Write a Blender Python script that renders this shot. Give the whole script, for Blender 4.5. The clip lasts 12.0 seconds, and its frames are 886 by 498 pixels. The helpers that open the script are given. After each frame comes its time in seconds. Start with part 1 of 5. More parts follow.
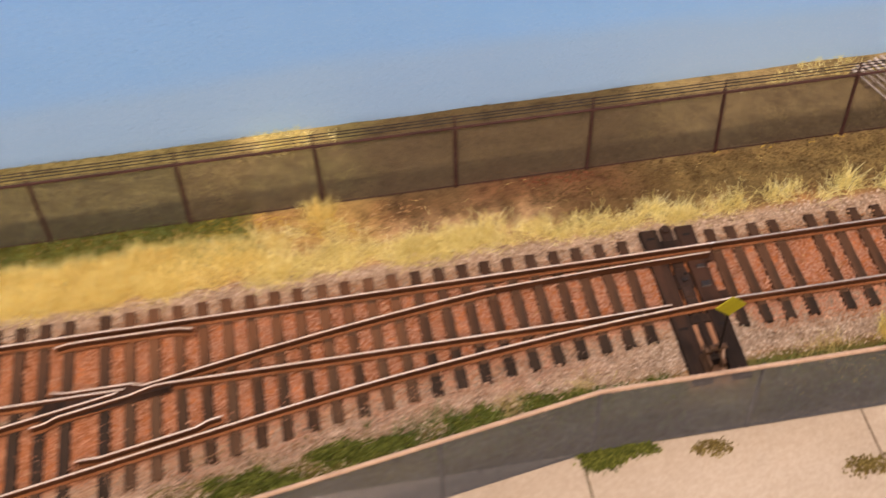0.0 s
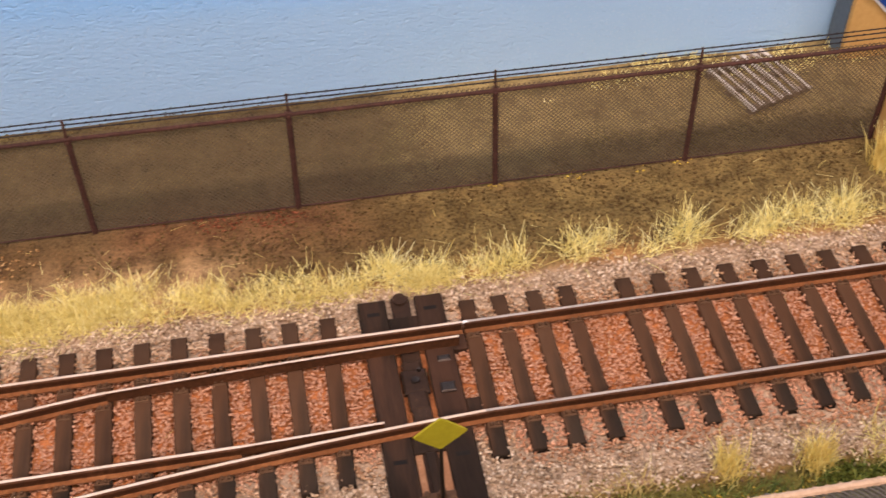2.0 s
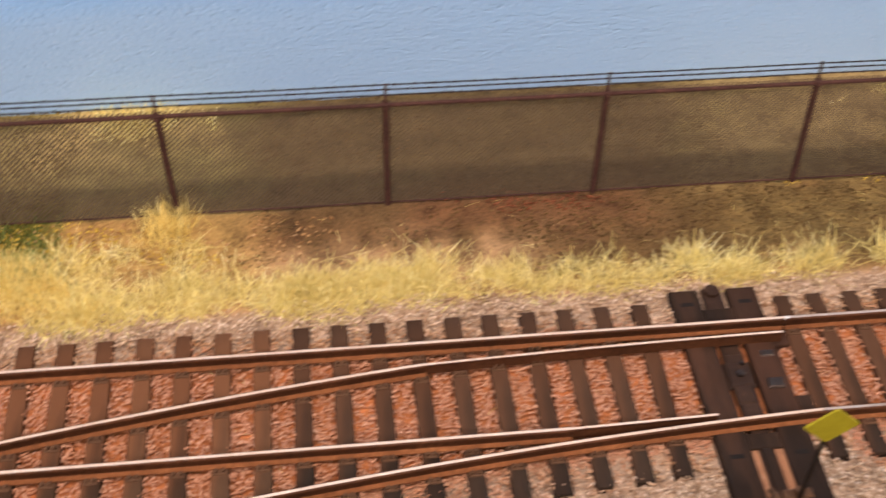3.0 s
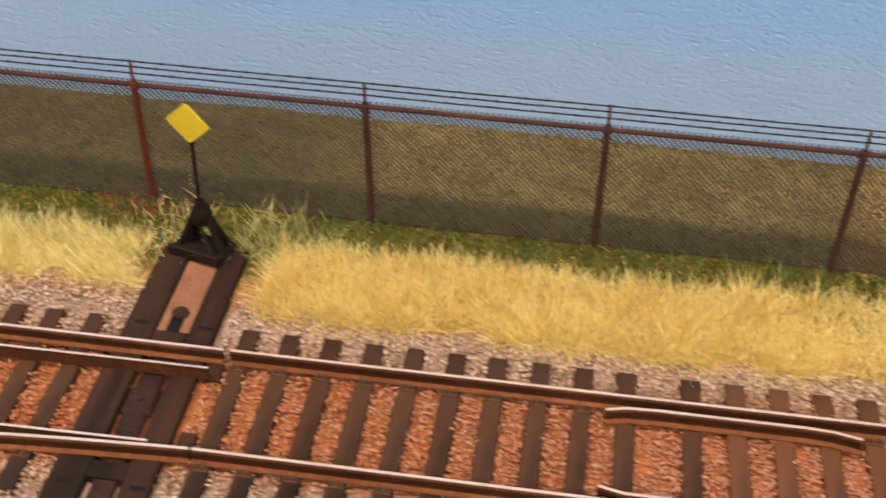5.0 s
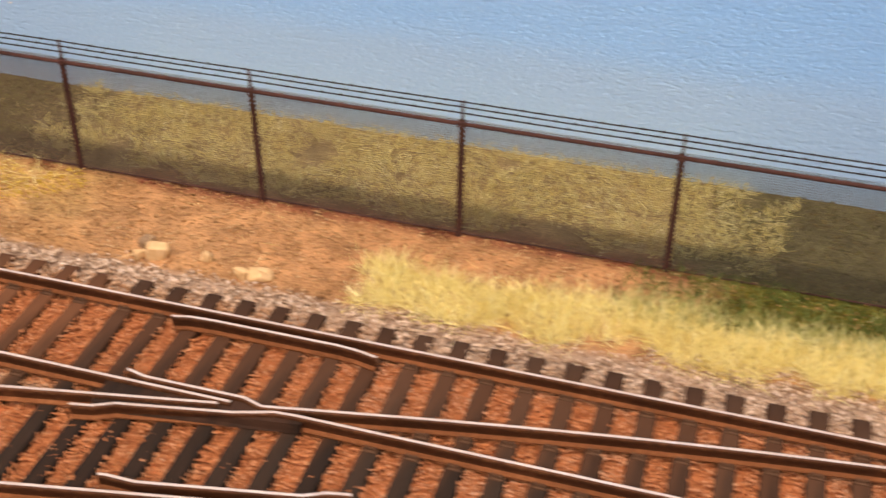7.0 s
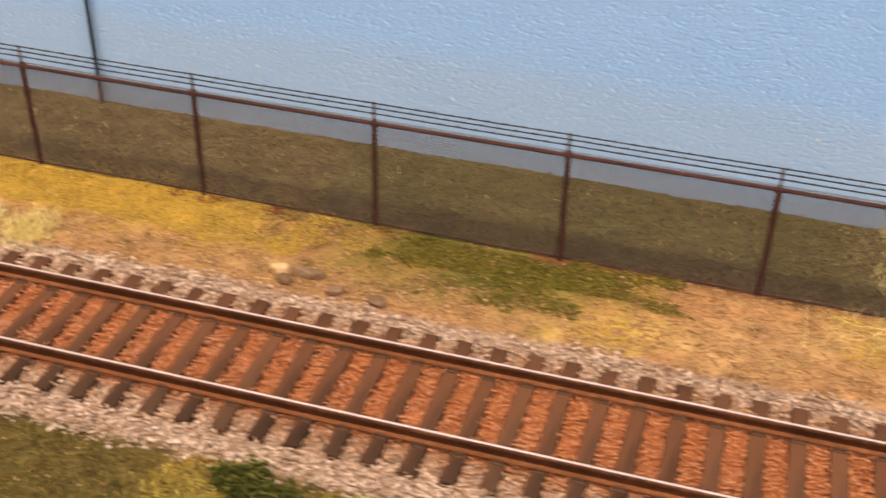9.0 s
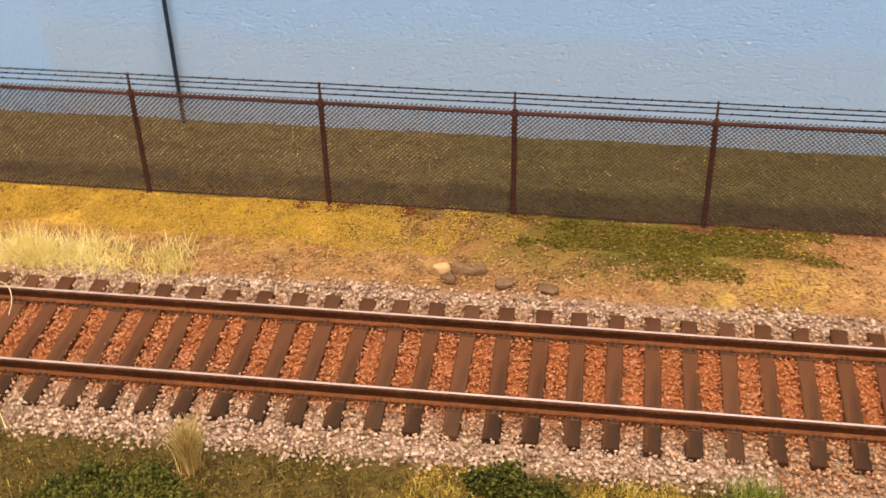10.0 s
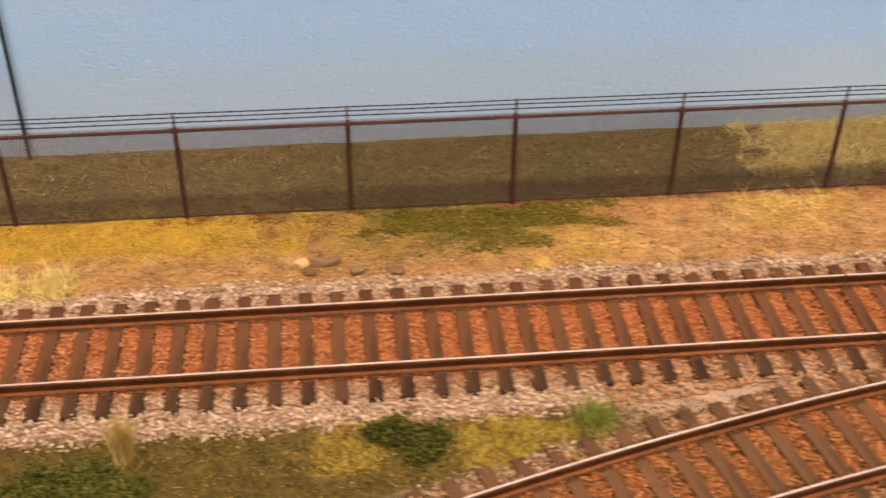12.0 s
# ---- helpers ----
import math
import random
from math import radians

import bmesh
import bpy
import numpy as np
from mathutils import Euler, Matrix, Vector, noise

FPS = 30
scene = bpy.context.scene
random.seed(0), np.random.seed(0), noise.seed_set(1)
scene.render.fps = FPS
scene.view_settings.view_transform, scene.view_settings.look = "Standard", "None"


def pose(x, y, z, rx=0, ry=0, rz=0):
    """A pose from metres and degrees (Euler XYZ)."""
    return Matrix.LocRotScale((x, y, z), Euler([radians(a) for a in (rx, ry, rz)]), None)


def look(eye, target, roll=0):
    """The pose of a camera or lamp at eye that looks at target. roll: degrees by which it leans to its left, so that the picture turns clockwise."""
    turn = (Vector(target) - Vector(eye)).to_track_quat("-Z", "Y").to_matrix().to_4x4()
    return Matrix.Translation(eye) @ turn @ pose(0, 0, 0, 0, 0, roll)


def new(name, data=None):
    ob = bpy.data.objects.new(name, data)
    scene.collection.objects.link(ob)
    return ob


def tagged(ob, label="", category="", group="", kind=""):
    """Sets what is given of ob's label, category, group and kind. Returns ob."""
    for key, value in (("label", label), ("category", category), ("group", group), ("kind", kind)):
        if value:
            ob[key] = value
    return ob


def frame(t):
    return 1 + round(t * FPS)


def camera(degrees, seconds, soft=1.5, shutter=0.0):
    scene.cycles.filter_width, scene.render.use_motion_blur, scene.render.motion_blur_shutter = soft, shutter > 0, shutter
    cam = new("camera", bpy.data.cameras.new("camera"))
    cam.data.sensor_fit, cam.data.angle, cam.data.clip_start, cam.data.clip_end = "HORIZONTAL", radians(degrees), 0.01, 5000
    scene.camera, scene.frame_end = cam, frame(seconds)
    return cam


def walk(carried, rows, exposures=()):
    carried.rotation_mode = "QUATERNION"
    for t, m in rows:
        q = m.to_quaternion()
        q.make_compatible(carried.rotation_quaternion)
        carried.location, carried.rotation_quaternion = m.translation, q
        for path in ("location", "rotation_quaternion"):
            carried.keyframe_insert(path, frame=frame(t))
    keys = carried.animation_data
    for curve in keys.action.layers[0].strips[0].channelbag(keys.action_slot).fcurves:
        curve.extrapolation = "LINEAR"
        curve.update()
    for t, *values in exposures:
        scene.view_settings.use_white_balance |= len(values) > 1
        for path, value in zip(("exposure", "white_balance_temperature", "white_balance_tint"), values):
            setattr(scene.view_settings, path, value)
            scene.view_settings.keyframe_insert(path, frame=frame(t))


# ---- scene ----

# A model railway in 1:87 on a table; lengths below are in centimetres and CM turns them into metres.
CM = 0.01
R = np.random.default_rng(7)

# ---- camera ----
cam = camera(40.0, 12.0, soft=1.5, shutter=0.3)
PATH = [
    (0, pose(0.42305, -0.17475, 0.22861, 40.562, 1.247, -9.656)),
    (0.2, pose(0.44054, -0.15602, 0.20964, 41.022, 1.101, -10.709)),
    (0.4, pose(0.45457, -0.14096, 0.19415, 40.218, 0.610, -11.200)),
    (0.5, pose(0.46043, -0.13638, 0.18898, 39.952, 0.309, -11.070)),
    (0.7, pose(0.47012, -0.12618, 0.17971, 39.639, 0.805, -11.745)),
    (1, pose(0.48162, -0.11014, 0.16607, 39.341, 0.817, -12.521)),
    (1.2, pose(0.48514, -0.10455, 0.16024, 39.858, 0.915, -12.839)),
    (1.5, pose(0.49033, -0.10265, 0.15445, 40.855, -0.130, -11.677)),
    (1.8, pose(0.49432, -0.11089, 0.14785, 42.665, -0.257, -11.296)),
    (2, pose(0.49169, -0.11283, 0.14606, 43.737, 0.157, -10.171)),
    (2.3, pose(0.48524, -0.11066, 0.14633, 43.506, 0.255, -9.564)),
    (2.5, pose(0.47671, -0.10869, 0.14698, 43.929, 0.088, -8.428)),
    (3, pose(0.44912, -0.10703, 0.13784, 44.569, -1.048, -6.117)),
    (3.2, pose(0.43801, -0.10731, 0.13012, 46.309, -2.305, -4.364)),
    (4.8, pose(0.35732, -0.10224, 0.11961, 49.564, -1.256, 7.418)),
    (5, pose(0.34898, -0.10312, 0.11384, 50.579, -1.116, 8.051)),
    (5.2, pose(0.33952, -0.10275, 0.11574, 51.076, -0.685, 8.674)),
    (5.5, pose(0.32372, -0.10498, 0.11521, 51.462, -0.661, 10.725)),
    (5.8, pose(0.30578, -0.10754, 0.11573, 51.754, -0.531, 12.101)),
    (6, pose(0.29343, -0.11150, 0.11582, 52.759, -0.591, 12.741)),
    (6.2, pose(0.28073, -0.11207, 0.11532, 52.777, -0.246, 14.224)),
    (6.5, pose(0.25913, -0.11550, 0.11558, 54.419, -0.365, 15.416)),
    (6.7, pose(0.24610, -0.11730, 0.11437, 54.420, -0.376, 16.149)),
    (8.3, pose(0.11221, -0.12364, 0.11170, 55.728, -1.888, 16.062)),
    (8.5, pose(0.09867, -0.12702, 0.11360, 55.554, -2.110, 15.641)),
    (9, pose(0.06821, -0.13190, 0.12053, 55.329, -1.048, 16.537)),
    (9.2, pose(0.05411, -0.13408, 0.12213, 55.499, -0.498, 16.712)),
    (9.5, pose(0.03618, -0.13304, 0.11785, 54.901, 0.123, 14.719)),
    (10, pose(0.02011, -0.14098, 0.12305, 54.107, 1.094, 7.737)),
    (10.2, pose(0.01306, -0.14637, 0.12807, 54.762, 1.328, 4.386)),
    (10.5, pose(-0.00181, -0.14975, 0.13017, 54.382, 1.173, 0.620)),
    (10.8, pose(-0.01095, -0.14862, 0.12545, 54.547, 0.806, -2.427)),
    (11, pose(-0.01695, -0.14948, 0.12542, 54.617, 0.359, -4.056)),
    (11.5, pose(-0.02199, -0.15853, 0.13430, 54.230, -0.391, -5.485)),
    (12, pose(0.00226, -0.16994, 0.14385, 53.588, -0.534, -5.744)),
]
walk(cam, PATH, [(0, 0.0, 6350, 22), (1.0, 0.11, 6280, 22), (3.0, 0.1, 6240, 22), (5.0, -0.04, 6380, 21), (6.5, 0.04, 6400, 21), (8.5, 0.08, 6560, 22), (9.0, 0.1, 6560, 22), (10.0, 0.08, 6800, 22), (11.0, 0.06, 7250, 23), (12, 0.06, 7350, 24)])

# ---- light ----
world = bpy.data.worlds.new("room_air")
scene.world = world
world.use_nodes = True
world.node_tree.nodes["Background"].inputs[0].default_value = (1.0, 0.93, 0.85, 1)
world.node_tree.nodes["Background"].inputs[1].default_value = 0.02


def area(name, x, y, z, sx, sy, watts, colour, aim=(0, 0, 0)):
    data = bpy.data.lights.new(name, "AREA")
    data.shape, data.size, data.size_y, data.energy, data.color = "RECTANGLE", sx, sy, watts, colour
    ob = new(name, data)
    ob.matrix_world = look((x, y, z), aim)
    return ob


WARM = (1.0, 0.862, 0.745)
# Lamps out of view; the row at y -1.5 is added to brighten the backdrop.
LAMPS = [(-0.3, -0.38, 17.0), (0.85, -0.38, 15.2), (-0.3, -1.5, 15.6), (0.85, -1.5, 14.0)]
for lx, ly, watts in LAMPS:
    area("unseen_lamp_light", lx, ly, 1.335, 0.55, 0.16, watts, WARM, (lx, ly + (0.3 if ly > -1 else 1.4), 0))


# ---- materials ----
def nodes_of(name):
    m = bpy.data.materials.new(name)
    m.use_nodes = True
    return m, m.node_tree.nodes, m.node_tree.links, m.node_tree.nodes["Principled BSDF"]


def ramp_of(nt, stops):
    r = nt.new("ShaderNodeValToRGB")
    while len(r.color_ramp.elements) < len(stops):
        r.color_ramp.elements.new(0.5)
    for e, (at, c) in zip(r.color_ramp.elements, stops):
        e.position, e.color = at, (*c, 1)
    return r


def dusted(nt, ln, tc, paint, broad, colour, inner, outer, amount):
    """Rust dust sprayed along the track, thick near its middle line and thinning out towards the tie ends (metres)."""
    sep, side, span, cloud, k = (nt.new("ShaderNodeSeparateXYZ"), nt.new("ShaderNodeMath"), nt.new("ShaderNodeMapRange"),
                                 nt.new("ShaderNodeMapRange"), nt.new("ShaderNodeMath"))
    ln.new(tc.outputs["Object"], sep.inputs[0])
    side.operation, k.operation = "ABSOLUTE", "MULTIPLY"
    ln.new(sep.outputs[1], side.inputs[0])
    ln.new(side.outputs[0], span.inputs[0])
    for i, v in enumerate((inner, outer, amount, amount * 0.45)):
        span.inputs[1 + i].default_value = v
    ln.new(broad.outputs[0], cloud.inputs[0])
    for i, v in enumerate((0.41, 0.57, 0.12, 1.0)):
        cloud.inputs[1 + i].default_value = v
    ln.new(span.outputs[0], k.inputs[0])
    ln.new(cloud.outputs[0], k.inputs[1])
    mix = nt.new("ShaderNodeMix")
    mix.data_type = "RGBA"
    mix.inputs[7].default_value = (*colour, 1)
    ln.new(k.outputs[0], mix.inputs[0])
    ln.new(paint, mix.inputs[6])
    return mix.outputs[2]


def surface(name, stops, grain=3000.0, wide=150.0, rough=0.85, bump=0.3, bump_dist=0.0001, metal=0.0,
            vary="", vary_amount=0.5, gloss=0.12, stretch=(1, 1, 1), dust=None):
    """A mottled surface: colours from a ramp driven by noise at two scales, and by the piece's own random number."""
    m, nt, ln, p = nodes_of(name)
    tc = nt.new("ShaderNodeTexCoord")
    mp = nt.new("ShaderNodeMapping")
    mp.inputs["Scale"].default_value = stretch
    ln.new(tc.outputs["Object"], mp.inputs[0])
    fine, broad = nt.new("ShaderNodeTexNoise"), nt.new("ShaderNodeTexNoise")
    fine.inputs["Scale"].default_value, broad.inputs["Scale"].default_value = grain, wide
    fine.inputs["Detail"].default_value = broad.inputs["Detail"].default_value = 4.0
    for n in (fine, broad):
        ln.new(mp.outputs[0], n.inputs["Vector"])
    mix = nt.new("ShaderNodeMix")
    mix.inputs[0].default_value = 0.5
    ln.new(fine.outputs[0], mix.inputs[2])
    ln.new(broad.outputs[0], mix.inputs[3])
    value = mix.outputs[0]
    if vary:
        src = nt.new("ShaderNodeNewGeometry").outputs["Random Per Island"] if vary == "island" else nt.new("ShaderNodeObjectInfo").outputs["Random"]
        mix2 = nt.new("ShaderNodeMix")
        mix2.inputs[0].default_value = vary_amount
        ln.new(value, mix2.inputs[2])
        ln.new(src, mix2.inputs[3])
        value = mix2.outputs[0]
    r = ramp_of(nt, stops)
    ln.new(value, r.inputs[0])
    paint = r.outputs[0]
    if dust:
        paint = dusted(nt, ln, tc, paint, broad, *dust)
    ln.new(paint, p.inputs["Base Color"])
    p.inputs["Roughness"].default_value, p.inputs["Metallic"].default_value = rough, metal
    p.inputs["Specular IOR Level"].default_value = gloss
    if bump:
        b = nt.new("ShaderNodeBump")
        b.inputs["Strength"].default_value, b.inputs["Distance"].default_value = bump, bump_dist
        ln.new(fine.outputs[0], b.inputs["Height"])
        ln.new(b.outputs[0], p.inputs["Normal"])
    return m


def tinted_ground():
    """Earth whose colour is that of the scenery paint laid on it, broken up by grain at two scales and by painted pit
    shade.
    """
    m, nt, ln, p = nodes_of("painted_earth")
    at = nt.new("ShaderNodeAttribute")
    at.attribute_name = "tint"
    tc = nt.new("ShaderNodeTexCoord")
    fine, broad = nt.new("ShaderNodeTexNoise"), nt.new("ShaderNodeTexNoise")
    fine.inputs["Scale"].default_value, broad.inputs["Scale"].default_value = 2000.0, 220.0
    fine.inputs["Detail"].default_value = broad.inputs["Detail"].default_value = 5.0
    ln.new(tc.outputs["Object"], fine.inputs["Vector"])
    ln.new(tc.outputs["Object"], broad.inputs["Vector"])
    both = nt.new("ShaderNodeMath")
    both.operation = "ADD"
    ln.new(broad.outputs[0], both.inputs[1])
    # shade of small pits, put into the colour only; the relief lacks them
    pit_shade = nt.new("ShaderNodeTexNoise")
    pit_shade.inputs["Scale"].default_value, pit_shade.inputs["Detail"].default_value = 750.0, 3.0
    ln.new(tc.outputs["Object"], pit_shade.inputs["Vector"])
    deep = nt.new("ShaderNodeMapRange")
    for i, v in enumerate((0.3, 0.46, -0.125, 0.0)):
        deep.inputs[1 + i].default_value = v
    ln.new(pit_shade.outputs[0], deep.inputs[0])
    dug = nt.new("ShaderNodeMath")
    ln.new(fine.outputs[0], dug.inputs[0])
    ln.new(deep.outputs[0], dug.inputs[1])
    ln.new(dug.outputs[0], both.inputs[0])
    shade = ramp_of(nt, [(0.32, (0.35, 0.32, 0.3)), (0.48, (0.92, 0.92, 0.92)), (0.66, (1.45, 1.44, 1.42))])
    half = nt.new("ShaderNodeMath")
    half.operation = "MULTIPLY"
    half.inputs[1].default_value = 0.5
    ln.new(both.outputs[0], half.inputs[0])
    ln.new(half.outputs[0], shade.inputs[0])
    mul = nt.new("ShaderNodeMix")
    mul.data_type, mul.blend_type = "RGBA", "MULTIPLY"
    mul.inputs[0].default_value = 1.0
    ln.new(at.outputs["Color"], mul.inputs[6])
    ln.new(shade.outputs[0], mul.inputs[7])
    ln.new(mul.outputs[2], p.inputs["Base Color"])
    b = nt.new("ShaderNodeBump")
    b.inputs["Strength"].default_value, b.inputs["Distance"].default_value = 0.9, 0.0005
    ln.new(fine.outputs[0], b.inputs["Height"])
    ln.new(b.outputs[0], p.inputs["Normal"])
    p.inputs["Roughness"].default_value = 0.95
    p.inputs["Specular IOR Level"].default_value = 0.2
    return m


def ballast_stone():
    """Pale stones, each of its own shade, stained with tan dust, rust and salmon dust as far as the spray reached them."""
    m, nt, ln, p = nodes_of("ballast_stone")
    tc, tex, mix = nt.new("ShaderNodeTexCoord"), nt.new("ShaderNodeTexNoise"), nt.new("ShaderNodeMix")
    tex.inputs["Scale"].default_value, tex.inputs["Detail"].default_value = 500.0, 5.0
    ln.new(tc.outputs["Object"], tex.inputs["Vector"])
    mix.inputs[0].default_value = 0.7
    ln.new(tex.outputs[0], mix.inputs[2])
    ln.new(nt.new("ShaderNodeNewGeometry").outputs["Random Per Island"], mix.inputs[3])
    last = None
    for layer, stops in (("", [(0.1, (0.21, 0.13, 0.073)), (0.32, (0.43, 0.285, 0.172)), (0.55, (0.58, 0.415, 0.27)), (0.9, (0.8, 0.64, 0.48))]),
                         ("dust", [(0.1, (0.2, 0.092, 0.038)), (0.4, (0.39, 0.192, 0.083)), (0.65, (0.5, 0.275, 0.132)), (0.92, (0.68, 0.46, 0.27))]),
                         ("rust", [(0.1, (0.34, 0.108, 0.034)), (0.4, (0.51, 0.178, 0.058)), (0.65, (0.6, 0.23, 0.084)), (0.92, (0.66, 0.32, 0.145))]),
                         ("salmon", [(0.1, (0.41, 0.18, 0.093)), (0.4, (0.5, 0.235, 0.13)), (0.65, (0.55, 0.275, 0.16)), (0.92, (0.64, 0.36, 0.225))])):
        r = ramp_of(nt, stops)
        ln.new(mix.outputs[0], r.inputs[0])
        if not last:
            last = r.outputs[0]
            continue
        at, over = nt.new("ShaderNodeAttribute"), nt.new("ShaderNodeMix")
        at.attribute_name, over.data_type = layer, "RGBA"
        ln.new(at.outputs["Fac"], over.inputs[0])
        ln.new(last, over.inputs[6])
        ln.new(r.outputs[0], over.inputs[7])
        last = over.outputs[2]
    ln.new(last, p.inputs["Base Color"])
    p.inputs["Roughness"].default_value, p.inputs["Specular IOR Level"].default_value = 0.9, 0.12
    return m


M_BALLAST = ballast_stone()
M_EARTH = tinted_ground()
M_PLANK = surface("tan_dusty_filling", [(0.25, (0.18, 0.078, 0.036)), (0.55, (0.3, 0.14, 0.068)), (0.85, (0.42, 0.235, 0.13))], 2500, 260, 0.9, 0.3, 0.00008)
# The front stand's target has a darker yellow than the rear one.
M_TARGET_DULL = surface("target_dull_yellow", [(0.25, (0.26, 0.215, 0.01)), (0.6, (0.34, 0.29, 0.014)), (0.9, (0.42, 0.36, 0.035))], 1500, 150, 0.6, 0.1, 0.00003)
M_GRIT = surface("earth_grit", [(0.1, (0.32, 0.16, 0.058)), (0.45, (0.45, 0.25, 0.098)), (0.7, (0.55, 0.33, 0.14)), (0.95, (0.68, 0.46, 0.24))], 3000, 200, 0.95, 0, vary="island", vary_amount=0.7)
M_TIE = surface("weathered_tie", [(0.2, (0.011, 0.0085, 0.0065)), (0.5, (0.023, 0.0165, 0.0115)), (0.8, (0.05, 0.033, 0.021))], 2500, 260, 0.85, 0.4, 0.00008, vary="object", vary_amount=0.28, stretch=(1, 0.12, 1), gloss=0.08, dust=((0.165, 0.068, 0.029), 0.007, 0.015, 0.4))
M_TIE_DARK = surface("dark_plastic_tie", [(0.2, (0.011, 0.0075, 0.0055)), (0.5, (0.022, 0.014, 0.0095)), (0.8, (0.056, 0.031, 0.018))], 2500, 260, 0.75, 0.3, 0.00006, vary="object", vary_amount=0.12, stretch=(1, 0.12, 1), gloss=0.08, dust=((0.18, 0.07, 0.035), 0.006, 0.012, 0.2))
# Rust brown with the shade under the rail head put into the sides' colour.
M_RAIL_SIDE = surface("rail_rust_and_shade", [(0.25, (0.032, 0.0125, 0.0052)), (0.55, (0.08, 0.03, 0.0118)), (0.85, (0.18, 0.07, 0.028))], 1500, 90, 0.7, 0.3, 0.00005)
M_RAIL_HEAD = surface("rail_head_side", [(0.25, (0.032, 0.013, 0.0055)), (0.5, (0.08, 0.031, 0.012)), (0.75, (0.2, 0.085, 0.034))], 1500, 90, 0.7, 0.3, 0.00005, gloss=0.12)
M_RAIL_TOP_WORN = surface("copper_worn_rail_head", [(0.2, (0.45, 0.285, 0.175)), (0.5, (0.73, 0.54, 0.39)), (0.85, (0.9, 0.78, 0.65))], 2500, 120, 0.35, 0.15, 0.00003, metal=0.3, stretch=(0.05, 1, 1), gloss=0.5)
M_RAIL_TOP_DULL = surface("dull_rail_head", [(0.2, (0.22, 0.16, 0.12)), (0.5, (0.45, 0.36, 0.29)), (0.85, (0.72, 0.63, 0.55))], 2500, 120, 0.36, 0.15, 0.00003, metal=0.3, stretch=(0.05, 1, 1), gloss=0.5)
M_TURF_BROWN = surface("brown_turf", [(0.1, (0.068, 0.038, 0.014)), (0.5, (0.115, 0.07, 0.025)), (0.8, (0.18, 0.115, 0.042)), (0.95, (0.34, 0.24, 0.1))], 2500, 120, 0.95, 0, vary="island", vary_amount=0.65)
M_STAND_BROWN = surface("stand_brown", [(0.25, (0.05, 0.026, 0.014)), (0.6, (0.12, 0.062, 0.032)), (0.9, (0.24, 0.13, 0.065))], 1500, 200, 0.7, 0.2, 0.00004)
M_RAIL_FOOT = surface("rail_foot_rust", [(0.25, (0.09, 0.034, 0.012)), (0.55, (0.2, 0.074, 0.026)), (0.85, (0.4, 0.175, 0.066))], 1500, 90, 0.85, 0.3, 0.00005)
M_TIE_BROWN = surface("rust_dusted_tie", [(0.2, (0.02, 0.0125, 0.0078)), (0.5, (0.052, 0.03, 0.0165)), (0.8, (0.115, 0.061, 0.031))], 2500, 260, 0.85, 0.4, 0.00008, vary="object", vary_amount=0.42, stretch=(1, 0.12, 1), gloss=0.08, dust=((0.18, 0.072, 0.03), 0.008, 0.016, 0.68))
M_TIE_DUSTY = surface("heavily_rust_dusted_tie", [(0.2, (0.03, 0.018, 0.011)), (0.5, (0.075, 0.043, 0.024)), (0.8, (0.15, 0.08, 0.042))], 2500, 260, 0.9, 0.4, 0.00008, vary="object", vary_amount=0.35, stretch=(1, 0.12, 1), gloss=0.08, dust=((0.17, 0.082, 0.037), 0.009, 0.015, 0.75))
M_FENCE_RED = surface("fence_red_rust", [(0.25, (0.08, 0.02, 0.012)), (0.55, (0.14, 0.033, 0.018)), (0.85, (0.23, 0.062, 0.032))], 1500, 110, 0.85, 0.2, 0.00005)
M_RAIL_TOP = surface("rail_head", [(0.2, (0.45, 0.32, 0.225)), (0.5, (0.72, 0.57, 0.455)), (0.85, (0.88, 0.79, 0.69))], 2500, 120, 0.38, 0.15, 0.00003, metal=0.35, stretch=(0.05, 1, 1), gloss=0.5)
M_FENCE = surface("fence_rust_paint", [(0.25, (0.03, 0.015, 0.012)), (0.55, (0.075, 0.034, 0.026)), (0.85, (0.165, 0.072, 0.053))], 1500, 110, 0.8, 0.2, 0.00005)
M_MESH = surface("fence_wire", [(0.25, (0.065, 0.043, 0.026)), (0.55, (0.12, 0.083, 0.052)), (0.85, (0.19, 0.138, 0.09))], 600, 40, 0.7, 0)
M_MESH_OLIVE = surface("fence_wire_olive", [(0.25, (0.052, 0.043, 0.025)), (0.55, (0.097, 0.08, 0.047)), (0.85, (0.16, 0.134, 0.083))], 600, 40, 0.7, 0)
M_MESH_BROWN = surface("fence_wire_brown", [(0.25, (0.072, 0.048, 0.026)), (0.55, (0.13, 0.09, 0.05)), (0.85, (0.21, 0.152, 0.09))], 600, 40, 0.7, 0)
M_MESH_GREY = surface("fence_wire_grey", [(0.25, (0.07, 0.063, 0.056)), (0.55, (0.132, 0.12, 0.109)), (0.85, (0.24, 0.218, 0.2))], 600, 40, 0.65, 0)
M_WIRE = surface("barbed_wire_dark", [(0.25, (0.014, 0.011, 0.012)), (0.55, (0.028, 0.021, 0.022)), (0.85, (0.06, 0.042, 0.04))], 1500, 110, 0.7, 0)
M_RAILING = surface("fence_rail_tan", [(0.25, (0.3, 0.18, 0.11)), (0.55, (0.47, 0.31, 0.2)), (0.85, (0.6, 0.43, 0.3))], 1500, 110, 0.75, 0.2, 0.00005)


